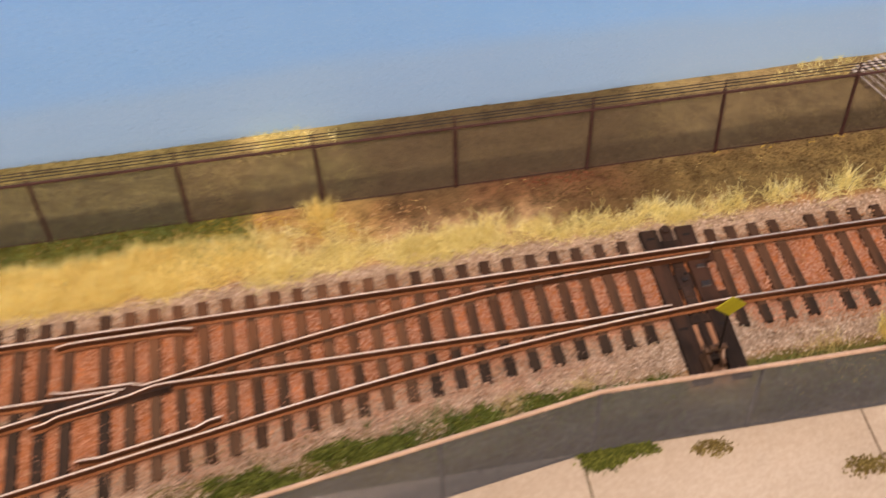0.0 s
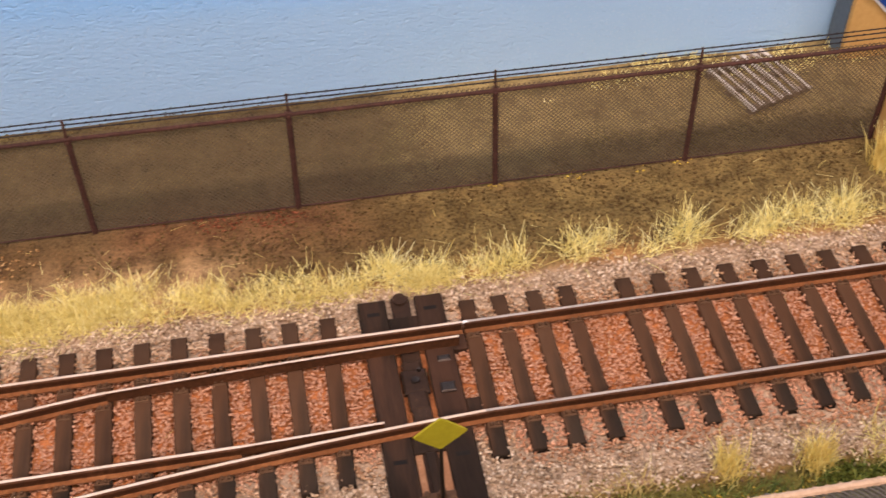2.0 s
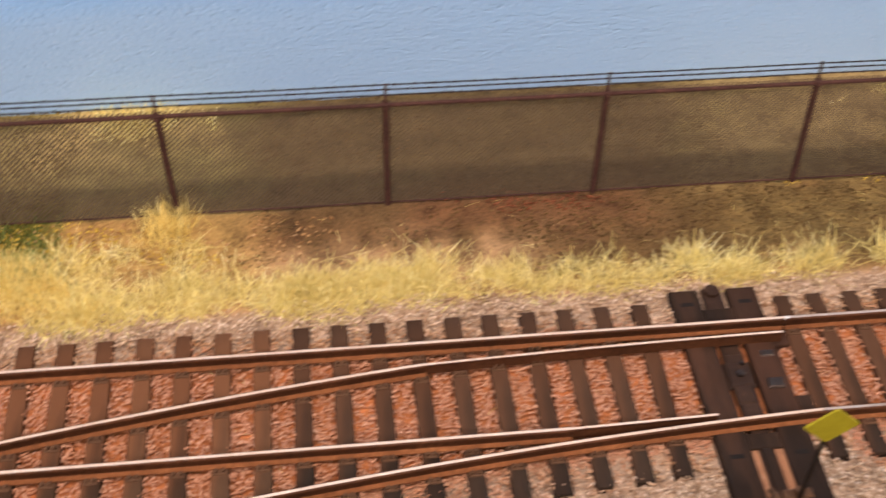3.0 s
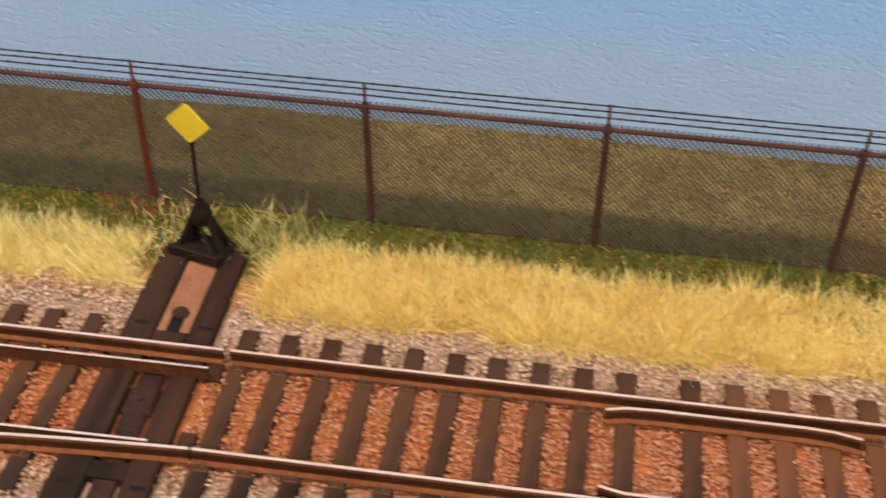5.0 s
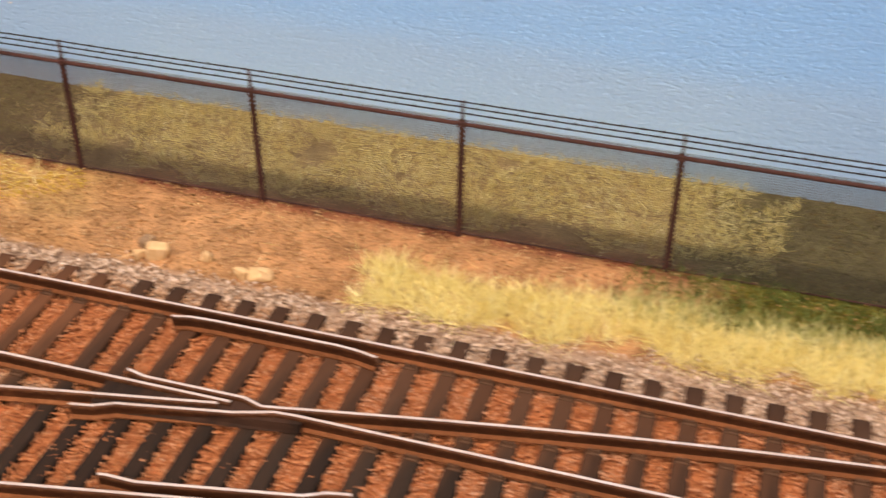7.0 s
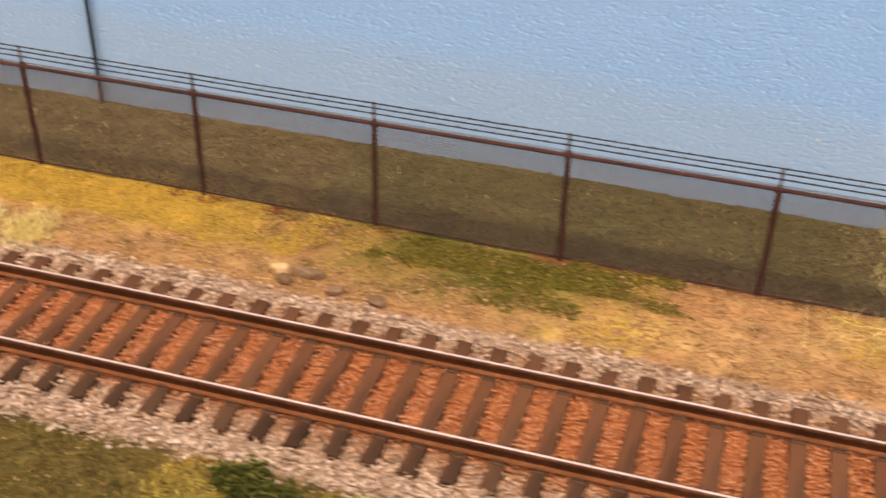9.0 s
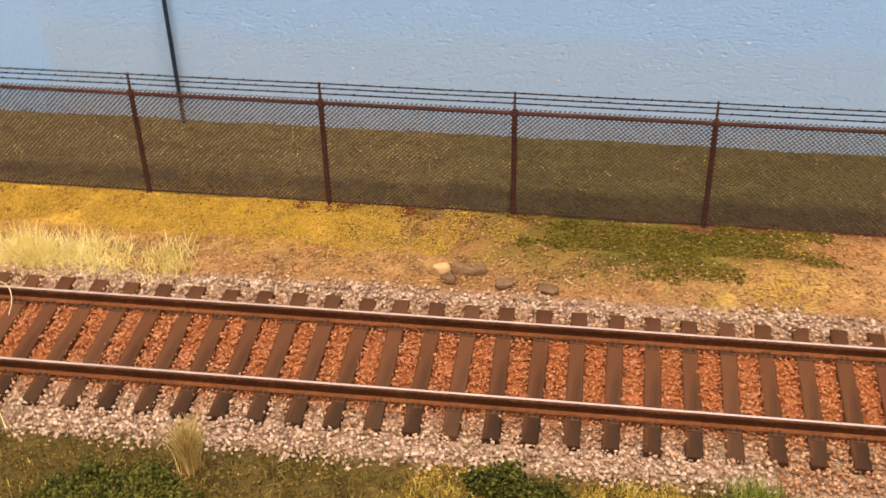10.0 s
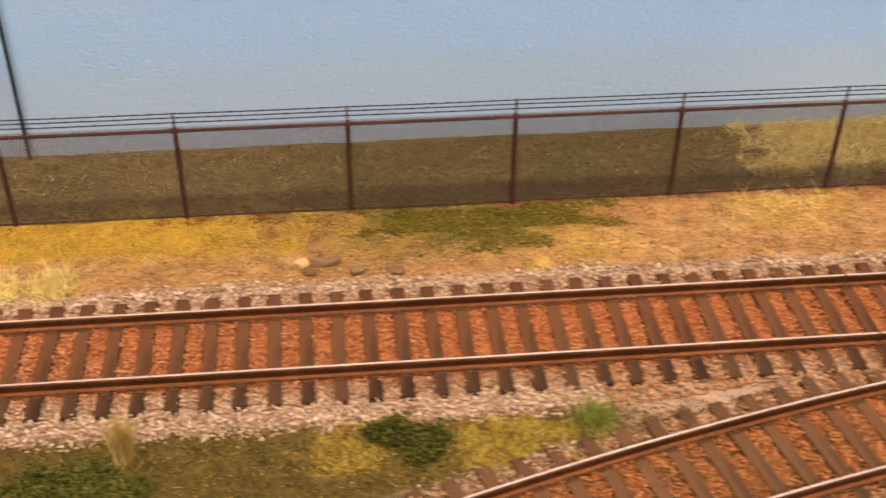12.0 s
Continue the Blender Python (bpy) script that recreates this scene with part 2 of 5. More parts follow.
def fibre(name, stops, thin=0.15):
    """Dyed grass fibre: each one its own colour, letting some light through."""
    m, nt, ln, p = nodes_of(name)
    r = ramp_of(nt, stops)
    tc, tex = nt.new("ShaderNodeTexCoord"), nt.new("ShaderNodeTexNoise")
    tex.inputs["Scale"].default_value = 70.0
    ln.new(tc.outputs["Object"], tex.inputs["Vector"])
    mix = nt.new("ShaderNodeMix")
    mix.inputs[0].default_value = 0.7
    ln.new(tex.outputs[0], mix.inputs[2])
    ln.new(nt.new("ShaderNodeNewGeometry").outputs["Random Per Island"], mix.inputs[3])
    ln.new(mix.outputs[0], r.inputs[0])
    ln.new(r.outputs[0], p.inputs["Base Color"])
    p.inputs["Roughness"].default_value, p.inputs["Specular IOR Level"].default_value = 0.65, 0.3
    glow, both = nt.new("ShaderNodeBsdfTranslucent"), nt.new("ShaderNodeMixShader")
    ln.new(r.outputs[0], glow.inputs[0])
    both.inputs[0].default_value = thin
    ln.new(p.outputs[0], both.inputs[1])
    ln.new(glow.outputs[0], both.inputs[2])
    ln.new(both.outputs[0], nt["Material Output"].inputs[0])
    return m


M_STRAW = fibre("straw_grass", [(0.1, (0.68, 0.51, 0.14)), (0.4, (0.9, 0.77, 0.27)), (0.7, (0.95, 0.86, 0.38)), (0.95, (0.98, 0.94, 0.57))])
M_STRAW_GOLD = fibre("golden_grass", [(0.1, (0.66, 0.45, 0.1)), (0.4, (0.88, 0.69, 0.2)), (0.7, (0.97, 0.83, 0.31)), (0.95, (0.98, 0.92, 0.48))])
M_STRAW_FIELD = fibre("dull_gold_grass", [(0.1, (0.58, 0.43, 0.11)), (0.4, (0.8, 0.66, 0.22)), (0.7, (0.9, 0.79, 0.33)), (0.95, (0.97, 0.91, 0.53))])
M_STRAW_DUSTY = fibre("dusty_straw_grass", [(0.1, (0.42, 0.29, 0.08)), (0.4, (0.58, 0.43, 0.14)), (0.7, (0.7, 0.55, 0.21)), (0.95, (0.86, 0.74, 0.38))])
M_STRAW_GREEN = fibre("greenish_straw_grass", [(0.1, (0.3, 0.29, 0.07)), (0.5, (0.5, 0.48, 0.15)), (0.9, (0.78, 0.72, 0.33))])
M_YELLOWGRASS = fibre("yellow_moss_grass", [(0.1, (0.3, 0.21, 0.03)), (0.5, (0.55, 0.41, 0.065)), (0.9, (0.76, 0.62, 0.16))])
M_MOSS = fibre("moss_grass", [(0.1, (0.055, 0.038, 0.007)), (0.5, (0.13, 0.1, 0.017)), (0.8, (0.25, 0.185, 0.035)), (0.97, (0.5, 0.38, 0.1))])
M_GREENGRASS = fibre("green_grass", [(0.1, (0.042, 0.068, 0.011)), (0.5, (0.1, 0.145, 0.025)), (0.9, (0.29, 0.34, 0.09))])
M_TURF_YELLOW = surface("yellow_turf", [(0.1, (0.26, 0.155, 0.02)), (0.35, (0.56, 0.37, 0.045)), (0.8, (0.72, 0.505, 0.08)), (0.95, (0.78, 0.6, 0.19))], 2500, 150, 0.95, 0, vary="island", vary_amount=0.65)
M_TURF_OCHRE = surface("ochre_turf", [(0.15, (0.3, 0.178, 0.026)), (0.45, (0.57, 0.38, 0.056)), (0.85, (0.7, 0.5, 0.105))], 2500, 150, 0.95, 0, vary="island", vary_amount=0.58)
M_TURF_GREEN = surface("green_turf", [(0.1, (0.05, 0.046, 0.007)), (0.5, (0.145, 0.122, 0.016)), (0.8, (0.225, 0.185, 0.028)), (0.95, (0.36, 0.29, 0.08))], 2500, 150, 0.95, 0, vary="island", vary_amount=0.65)
M_TURF_OLIVE = surface("olive_brown_turf", [(0.1, (0.08, 0.053, 0.014)), (0.5, (0.155, 0.112, 0.03)), (0.8, (0.23, 0.172, 0.048)), (0.95, (0.42, 0.34, 0.13))], 2500, 120, 0.95, 0, vary="island", vary_amount=0.65)
M_TURF_BANK = surface("dark_green_turf", [(0.1, (0.045, 0.042, 0.01)), (0.5, (0.11, 0.105, 0.026)), (0.8, (0.165, 0.155, 0.045)), (0.95, (0.33, 0.28, 0.12))], 2500, 120, 0.95, 0, vary="island", vary_amount=0.65)
M_SHRUB = surface("shrub_foam", [(0.1, (0.034, 0.042, 0.006)), (0.5, (0.09, 0.1, 0.014)), (0.9, (0.24, 0.235, 0.045))], 2500, 200, 0.9, 0, vary="island", vary_amount=0.6)
M_ROCK = surface("field_rock", [(0.2, (0.1, 0.06, 0.03)), (0.5, (0.22, 0.135, 0.07)), (0.8, (0.4, 0.27, 0.15))], 1400, 300, 0.9, 0.8, 0.0003, vary="object", vary_amount=0.3)
M_ROCK_TAN = surface("tan_rock", [(0.2, (0.5, 0.3, 0.12)), (0.5, (0.68, 0.45, 0.21)), (0.8, (0.8, 0.6, 0.33))], 900, 150, 0.9, 0.4, 0.0002)
M_CONCRETE = surface("pavement_concrete", [(0.25, (0.34, 0.26, 0.175)), (0.5, (0.43, 0.34, 0.24)), (0.75, (0.52, 0.425, 0.31))], 1200, 35, 0.85, 0.25, 0.0001)
M_YELLOW = surface("target_yellow", [(0.25, (0.58, 0.45, 0.02)), (0.6, (0.7, 0.57, 0.035)), (0.9, (0.76, 0.65, 0.09))], 1500, 150, 0.45, 0.1, 0.00003)
M_STAND = surface("stand_black", [(0.25, (0.009, 0.006, 0.005)), (0.6, (0.02, 0.013, 0.009)), (0.9, (0.06, 0.034, 0.018))], 1500, 200, 0.6, 0.2, 0.00004)
M_STEEL = surface("small_steel", [(0.25, (0.04, 0.028, 0.022)), (0.6, (0.08, 0.06, 0.048)), (0.9, (0.2, 0.165, 0.14))], 1500, 200, 0.4, 0.1, 0.00003, metal=0.8)
M_THROW = surface("throw_bar_brown", [(0.25, (0.018, 0.01, 0.007)), (0.6, (0.042, 0.022, 0.013)), (0.9, (0.12, 0.06, 0.03))], 1500, 200, 0.6, 0.2, 0.00004)
# Slots are thin dark plates: the shade of the recess is in their colour.
M_SLOT = surface("slot_shadow", [(0.3, (0.008, 0.007, 0.006)), (0.8, (0.02, 0.016, 0.014))], 1500, 200, 0.9, 0)
M_PALLET = surface("pallet_wood", [(0.25, (0.36, 0.29, 0.23)), (0.6, (0.52, 0.45, 0.38)), (0.9, (0.66, 0.6, 0.53))], 1500, 150, 0.85, 0.3, 0.00005, vary="object", vary_amount=0.4)
M_PALLET_DARK = surface("pallet_bearer_wood", [(0.25, (0.12, 0.08, 0.055)), (0.6, (0.2, 0.14, 0.1)), (0.9, (0.3, 0.22, 0.16))], 1500, 150, 0.85, 0.3, 0.00005)
M_TAN = surface("tan_wall_paint", [(0.25, (0.5, 0.29, 0.09)), (0.6, (0.6, 0.37, 0.13)), (0.9, (0.66, 0.44, 0.18))], 900, 40, 0.8, 0.2, 0.0001)
# Slate grey: the shaded side of the tan building, put into its colour.
M_SLATE_SHADE = surface("slate_wall_shade", [(0.25, (0.09, 0.12, 0.15)), (0.6, (0.13, 0.165, 0.2)), (0.9, (0.18, 0.21, 0.25))], 900, 40, 0.8, 0.2, 0.0001)
M_BLUE = surface("sign_blue", [(0.25, (0.012, 0.05, 0.26)), (0.9, (0.03, 0.09, 0.36))], 900, 40, 0.5, 0)
M_WHITE = surface("white_trim", [(0.25, (0.68, 0.67, 0.64)), (0.9, (0.82, 0.81, 0.79))], 900, 40, 0.6, 0)
M_POLE = surface("dark_pole_paint", [(0.25, (0.012, 0.02, 0.035)), (0.6, (0.025, 0.04, 0.065)), (0.9, (0.05, 0.07, 0.1))], 900, 80, 0.6, 0)
M_ROOM = surface("room_paint", [(0.25, (0.36, 0.35, 0.33)), (0.9, (0.42, 0.41, 0.39))], 60, 3, 0.8, 0)
M_WOODBOARD = surface("plywood", [(0.25, (0.3, 0.19, 0.09)), (0.6, (0.42, 0.28, 0.14)), (0.9, (0.52, 0.37, 0.21))], 90, 8, 0.7, 0, stretch=(0.1, 1, 1))
M_CARPET = surface("room_carpet", [(0.25, (0.1, 0.09, 0.08)), (0.9, (0.2, 0.18, 0.16))], 300, 10, 0.95, 0)


def backdrop_paint():
    """Hand-rolled sky paint: deeper blue above, a greyer haze band along the ground that ends at a painted edge, and a finely dented skin."""
    m, nt, ln, p = nodes_of("sky_paint")
    tc, sep = nt.new("ShaderNodeTexCoord"), nt.new("ShaderNodeSeparateXYZ")
    ln.new(tc.outputs["Object"], sep.inputs[0])

    def span(src, a, b, c, d, smooth=False):
        n = nt.new("ShaderNodeMapRange")
        if smooth:
            n.interpolation_type = "SMOOTHSTEP"
        for i, v in enumerate((a, b, c, d)):
            n.inputs[1 + i].default_value = v
        ln.new(src, n.inputs[0])
        return n.outputs[0]

    def noise_of(scale, stretch, detail=2.0):
        mp, n = nt.new("ShaderNodeMapping"), nt.new("ShaderNodeTexNoise")
        mp.inputs["Scale"].default_value = stretch
        n.inputs["Scale"].default_value, n.inputs["Detail"].default_value = scale, detail
        ln.new(tc.outputs["Object"], mp.inputs[0])
        ln.new(mp.outputs[0], n.inputs["Vector"])
        return n.outputs[0]

    def sums(op, a, b, c=None):
        n = nt.new("ShaderNodeMath")
        n.operation = op
        for i, v in enumerate((a, b, c)):
            if v is None:
                continue
            if isinstance(v, float):
                n.inputs[i].default_value = v
            else:
                ln.new(v, n.inputs[i])
        return n.outputs[0]

    def over(fac, below, above):
        n = nt.new("ShaderNodeMix")
        n.data_type = "RGBA"
        ln.new(fac, n.inputs[0])
        for k, v in ((6, below), (7, above)):
            if isinstance(v, tuple):
                n.inputs[k].default_value = (*v, 1)
            else:
                ln.new(v, n.inputs[k])
        return n.outputs[2]

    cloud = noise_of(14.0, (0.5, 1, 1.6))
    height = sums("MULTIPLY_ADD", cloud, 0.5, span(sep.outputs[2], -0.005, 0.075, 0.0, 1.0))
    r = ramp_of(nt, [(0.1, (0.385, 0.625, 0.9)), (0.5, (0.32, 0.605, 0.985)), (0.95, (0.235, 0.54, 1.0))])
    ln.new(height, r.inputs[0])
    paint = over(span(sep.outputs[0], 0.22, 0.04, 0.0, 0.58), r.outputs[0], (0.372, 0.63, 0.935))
    # the middle of the board is dimmed in the paint with a deeper blue
    middle = sums("MULTIPLY", span(sep.outputs[0], 0.2, 0.3, 0.0, 1.0, True), span(sep.outputs[0], 0.52, 0.42, 0.0, 0.55, True))
    paint = over(middle, paint, (0.255, 0.5, 0.86))
    # haze band with a wandering upper edge
    rise = sums("MULTIPLY_ADD", noise_of(7.0, (1.0, 1, 2.5), 3.0), -0.016, sep.outputs[2])
    band = span(rise, 0.0138, 0.0055, 0.0, 0.42, True)
    paint = over(band, paint, (0.43, 0.59, 0.745))
    # clearer blue beyond the edge where the haze coat stops
    edge = sums("MULTIPLY_ADD", noise_of(60.0, (1, 1, 1)), 0.002, sep.outputs[0])
    paint = over(span(edge, -0.0895, -0.0935, 0.0, 1.0, True), paint, (0.35, 0.64, 1.0))
    speckle = span(noise_of(2100.0, (0.8, 1, 1), 3.0), 0.56, 0.72, 0.0, 0.22)
    paint = over(speckle, paint, (0.66, 0.78, 0.92))
    mottle = span(noise_of(240.0, (0.3, 1, 1), 4.0), 0.3, 0.7, 0.0, 0.05)
    paint = over(mottle, paint, (0.62, 0.74, 0.86))
    ln.new(paint, p.inputs["Base Color"])
    b = nt.new("ShaderNodeBump")
    b.inputs["Strength"].default_value, b.inputs["Distance"].default_value = 0.75, 0.0002
    dents = span(noise_of(1100.0, (0.8, 1, 1), 2.0), 0.57, 0.72, 0.0, -0.45, True)
    ripple = sums("MULTIPLY_ADD", noise_of(1900.0, (0.6, 1, 1), 3.0), 1.0, dents)
    ln.new(ripple, b.inputs["Height"])
    ln.new(b.outputs[0], p.inputs["Normal"])
    p.inputs["Roughness"].default_value = 0.42
    p.inputs["Specular IOR Level"].default_value = 0.4
    return m


M_SKY = backdrop_paint()


def lamp_glow():
    m, nt, ln, p = nodes_of("lamp_diffuser")
    p.inputs["Base Color"].default_value = (0.9, 0.9, 0.88, 1)
    p.inputs["Emission Color"].default_value = (1.0, 0.86, 0.68, 1)
    p.inputs["Emission Strength"].default_value = 6.0
    return m


M_GLOW = lamp_glow()


# ---- mesh tools (centimetres in, metres out) ----
class Shape:
    def __init__(self):
        self.v, self.f, self.m = [], [], []

    def add(self, verts, faces, slot=0):
        n = len(self.v)
        self.v += [tuple(q) for q in verts]
        self.f += [tuple(i + n for i in f) for f in faces]
        self.m += [slot] * len(faces)
        return self

    def box(self, x0, x1, y0, y1, z0, z1, c=0.0, slot=0, turn=None):
        """A box whose upper edges are chamfered by c."""
        low = [(x0, y0, z0), (x1, y0, z0), (x1, y1, z0), (x0, y1, z0)]
        if c:
            mid = [(x, y, z1 - c) for x, y, _ in low]
            top = [(x0 + c, y0 + c, z1), (x1 - c, y0 + c, z1), (x1 - c, y1 - c, z1), (x0 + c, y1 - c, z1)]
            verts, rings = low + mid + top, 3
        else:
            verts, rings = low + [(x, y, z1) for x, y, _ in low], 2
        faces = [(3, 2, 1, 0)]
        for k in range(rings - 1):
            for i in range(4):
                j = (i + 1) % 4
                faces.append((4 * k + i, 4 * k + j, 4 * k + 4 + j, 4 * k + 4 + i))
        e = 4 * (rings - 1)
        faces.append((e, e + 1, e + 2, e + 3))
        if turn is not None:
            verts = [turn @ Vector(q) for q in verts]
        return self.add(verts, faces, slot)

    def rod(self, a, b, r0, r1=None, n=6, slot=0):
        """A round bar from a to b."""
        a, b, r1 = Vector(a), Vector(b), r0 if r1 is None else r1
        d = (b - a).normalized()
        s = d.cross(Vector((0, 0, 1)) if abs(d.z) < 0.9 else Vector((1, 0, 0))).normalized()
        t = d.cross(s)
        ring = [s * math.cos(2 * math.pi * k / n) + t * math.sin(2 * math.pi * k / n) for k in range(n)]
        verts = [a + q * r0 for q in ring] + [b + q * r1 for q in ring]
        faces = [(k, (k + 1) % n, n + (k + 1) % n, n + k) for k in range(n)]
        faces += [tuple(range(n))[::-1], tuple(range(n, 2 * n))]
        return self.add(verts, faces, slot)

    def sweep(self, line, section, slots=None):
        """A section (across, up) drawn along a level line of (x, y) or (x, y, z), closed at both ends."""
        n, pts = len(section), [Vector((*q, 0.0)[:3]) for q in line]
        verts, faces, mats = [], [], []
        for k, q in enumerate(pts):
            d = (pts[min(k + 1, len(pts) - 1)] - pts[max(k - 1, 0)]).normalized()
            side = Vector((-d.y, d.x, 0))
            verts += [q + side * a + Vector((0, 0, u)) for a, u in section]
        for k in range(len(pts) - 1):
            for i in range(n):
                j = (i + 1) % n
                faces.append((k * n + i, k * n + j, (k + 1) * n + j, (k + 1) * n + i))
                mats.append(slots[i] if slots else 0)
        faces += [tuple(range(n))[::-1], tuple(range((len(pts) - 1) * n, len(pts) * n))]
        base = len(self.v)
        self.v += [tuple(q) for q in verts]
        self.f += [tuple(i + base for i in f) for f in faces]
        self.m += mats + [0, 0]
        return self

    def mesh(self, name, *mats):
        me = bpy.data.meshes.new(name)
        me.from_pydata([(x * CM, y * CM, z * CM) for x, y, z in self.v], [], self.f)
        for m in mats:
            me.materials.append(m)
        me.polygons.foreach_set("material_index", self.m)
        bm = bmesh.new()
        bm.from_mesh(me)
        bmesh.ops.recalc_face_normals(bm, faces=bm.faces)
        bm.to_mesh(me)
        bm.free()
        return me


def thing(name, x=0.0, y=0.0, z=0.0, rz=0.0, label="", category="", group="", kind=""):
    ob = new(name)
    ob.empty_display_size = 0.01
    ob.matrix_world = pose(x * CM, y * CM, z * CM, 0, 0, rz)
    return tagged(ob, label, category, group, kind)


def part(name, data, mat, parent, label="", at=None):
    """One mesh under a thing or part; data: a Shape or a mesh shared by alike pieces."""
    if isinstance(data, Shape):
        data = data.mesh(name, *(mat if isinstance(mat, tuple) else (mat,)))
    ob = new(name, data)
    ob.parent = parent
    if at is not None:
        ob.matrix_basis = at
    return tagged(ob, label)


def solid(name, data, mat, label="", category="", group="", kind=""):
    data = data.mesh(name, *(mat if isinstance(mat, tuple) else (mat,)))
    return tagged(new(name, data), label, category, group, kind)


def bulk(name, verts, faces, mat, label, category, parent=None):
    """Many small pieces in one mesh, from arrays (verts in cm; faces all of one size)."""
    me = bpy.data.meshes.new(name)
    me.vertices.add(len(verts))
    me.vertices.foreach_set("co", (verts * CM).astype(np.float32).ravel())
    k = faces.shape[1]
    me.loops.add(faces.size)
    me.loops.foreach_set("vertex_index", faces.astype(np.int32).ravel())
    me.polygons.add(len(faces))
    me.polygons.foreach_set("loop_start", (np.arange(len(faces)) * k).astype(np.int32))
    me.update(calc_edges=True)
    me.materials.append(mat)
    ob = new(name, me)
    if parent:
        ob.parent = parent
        return tagged(ob, label, kind="stuff")
    return tagged(ob, label, category, kind="stuff")


OCTA = np.array([(1, 0, 0), (-1, 0, 0), (0, 1, 0), (0, -1, 0), (0, 0, 1), (0, 0, -1)], float)
OCTA_F = np.array([(0, 2, 4), (2, 1, 4), (1, 3, 4), (3, 0, 4), (2, 0, 5), (1, 2, 5), (3, 1, 5), (0, 3, 5)])


def spin(n):
    q = R.normal(size=(n, 4))
    q /= np.linalg.norm(q, axis=1, keepdims=True)
    a, b, c, d = q.T
    return np.stack([np.stack([1 - 2 * (c * c + d * d), 2 * (b * c - a * d), 2 * (b * d + a * c)], -1),
                     np.stack([2 * (b * c + a * d), 1 - 2 * (b * b + d * d), 2 * (c * d - a * b)], -1),
                     np.stack([2 * (b * d - a * c), 2 * (c * d + a * b), 1 - 2 * (b * b + c * c)], -1)], 1)


def stones(name, xyz, lo, hi, mat, label, category, flat=1.0, parent=None):
    """Irregular little stones or crumbs at the given places."""
    n = len(xyz)
    base = OCTA[None] * R.uniform(0.6, 1.25, (n, 6, 1)) + R.normal(0, 0.12, (n, 6, 3))
    base = np.einsum("nij,nkj->nki", spin(n), base) * R.uniform(lo, hi, (n, 1, 1))
    base[:, :, 2] *= flat
    verts = (base + xyz[:, None]).reshape(-1, 3)
    faces = (OCTA_F[None] + 6 * np.arange(n)[:, None, None]).reshape(-1, 3)
    return bulk(name, verts, faces, mat, label, category, parent)


def lumps(x, y, size=1.0, seed=0.0):
    """Smooth random numbers between about -1 and 1 over the plan."""
    return np.array([noise.noise(Vector((a / size + seed, b / size - seed, seed))) for a, b in zip(x, y)])


def blades(name, xyz, lo, hi, mat, label, category, width=0.014, lean=0.45, droop=0.3, parent=None, least=0.0):
    """Grass fibres: tapered strips, bent over, each in its own direction."""
    n = len(xyz)
    h = R.uniform(lo, hi, n) * (0.95 + 0.4 * lumps(xyz[:, 0], xyz[:, 1], 0.55, 8.0))
    turn, tilt = R.uniform(0, 2 * math.pi, n), np.abs(R.normal(0, lean, n))
    tilt = np.clip(tilt, least, max(least + 0.25, 1.45))
    out = np.stack([np.cos(turn), np.sin(turn), 0 * turn], -1)
    up = np.array([0, 0, 1.0])
    way = out * np.sin(tilt)[:, None] + up * np.cos(tilt)[:, None]
    face = R.uniform(0, 2 * math.pi, n)
    side = np.stack([np.cos(face), np.sin(face), 0 * face], -1) * width
    bend = (out * 0.8 - up * 0.35) * (h * droop * R.uniform(0.1, 1.0, n))[:, None]
    mid, tip = xyz + way * (0.55 * h)[:, None] + bend * 0.25, xyz + way * h[:, None] + bend
    v = np.stack([xyz - side, xyz + side, mid + side * 0.8, mid - side * 0.8, tip + side * 0.3, tip - side * 0.3], 1).reshape(-1, 3)
    f = (np.array([(0, 1, 2, 3), (3, 2, 4, 5)])[None] + 6 * np.arange(n)[:, None, None]).reshape(-1, 4)
    return bulk(name, v, f, mat, label, category, parent)


# ---- the plan of the tracks ----
GAUGE = 0.87      # rail centre from track centre
TIP_A, TIP_B = 51.63, 30.6   # where the switch points of the two turnouts begin
PITCH = 0.5833
TIE_TOP, GROUND = -0.22, -0.3


def diverge(s):
    """How far the branch has left the main track, s along from the points."""
    s = np.asarray(s, float)
    near = 0.0416 * s + 0.006 * s * s
    mid = 1.363 + 0.1856 * (s - 12)
    far = 2.848 + 0.1856 * (s - 20) + 0.0082 * (s - 20) ** 2
    out = 2.848 + 0.1856 * 11 + 0.0082 * 121 + 0.366 * (s - 31)
    return np.where(s < 0, 0, np.where(s < 12, near, np.where(s < 20, mid, np.where(s < 31, far, out))))


def track_offset(x, y):
    """Distance from the nearest track's middle."""
    best = np.abs(y)
    for tip in (TIP_A, TIP_B):
        s = tip - x
        slope = np.where(s > 20, 0.3, 0.17)
        d = np.where((s > 0) & (s < 40), np.abs(y + diverge(s)) / np.hypot(1, slope), 99.0)
        best = np.minimum(best, d)
    return best


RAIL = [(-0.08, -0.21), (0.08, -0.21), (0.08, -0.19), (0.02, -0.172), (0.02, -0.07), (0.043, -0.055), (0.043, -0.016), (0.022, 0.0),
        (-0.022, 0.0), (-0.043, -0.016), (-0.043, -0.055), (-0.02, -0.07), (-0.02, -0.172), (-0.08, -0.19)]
# 0 and 3: sides coloured as shaded; 1: worn top; 2: lighter rusty foot
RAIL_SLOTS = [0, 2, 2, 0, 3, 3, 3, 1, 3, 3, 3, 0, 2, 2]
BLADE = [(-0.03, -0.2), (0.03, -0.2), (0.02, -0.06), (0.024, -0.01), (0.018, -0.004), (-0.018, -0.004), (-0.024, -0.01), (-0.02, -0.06)]
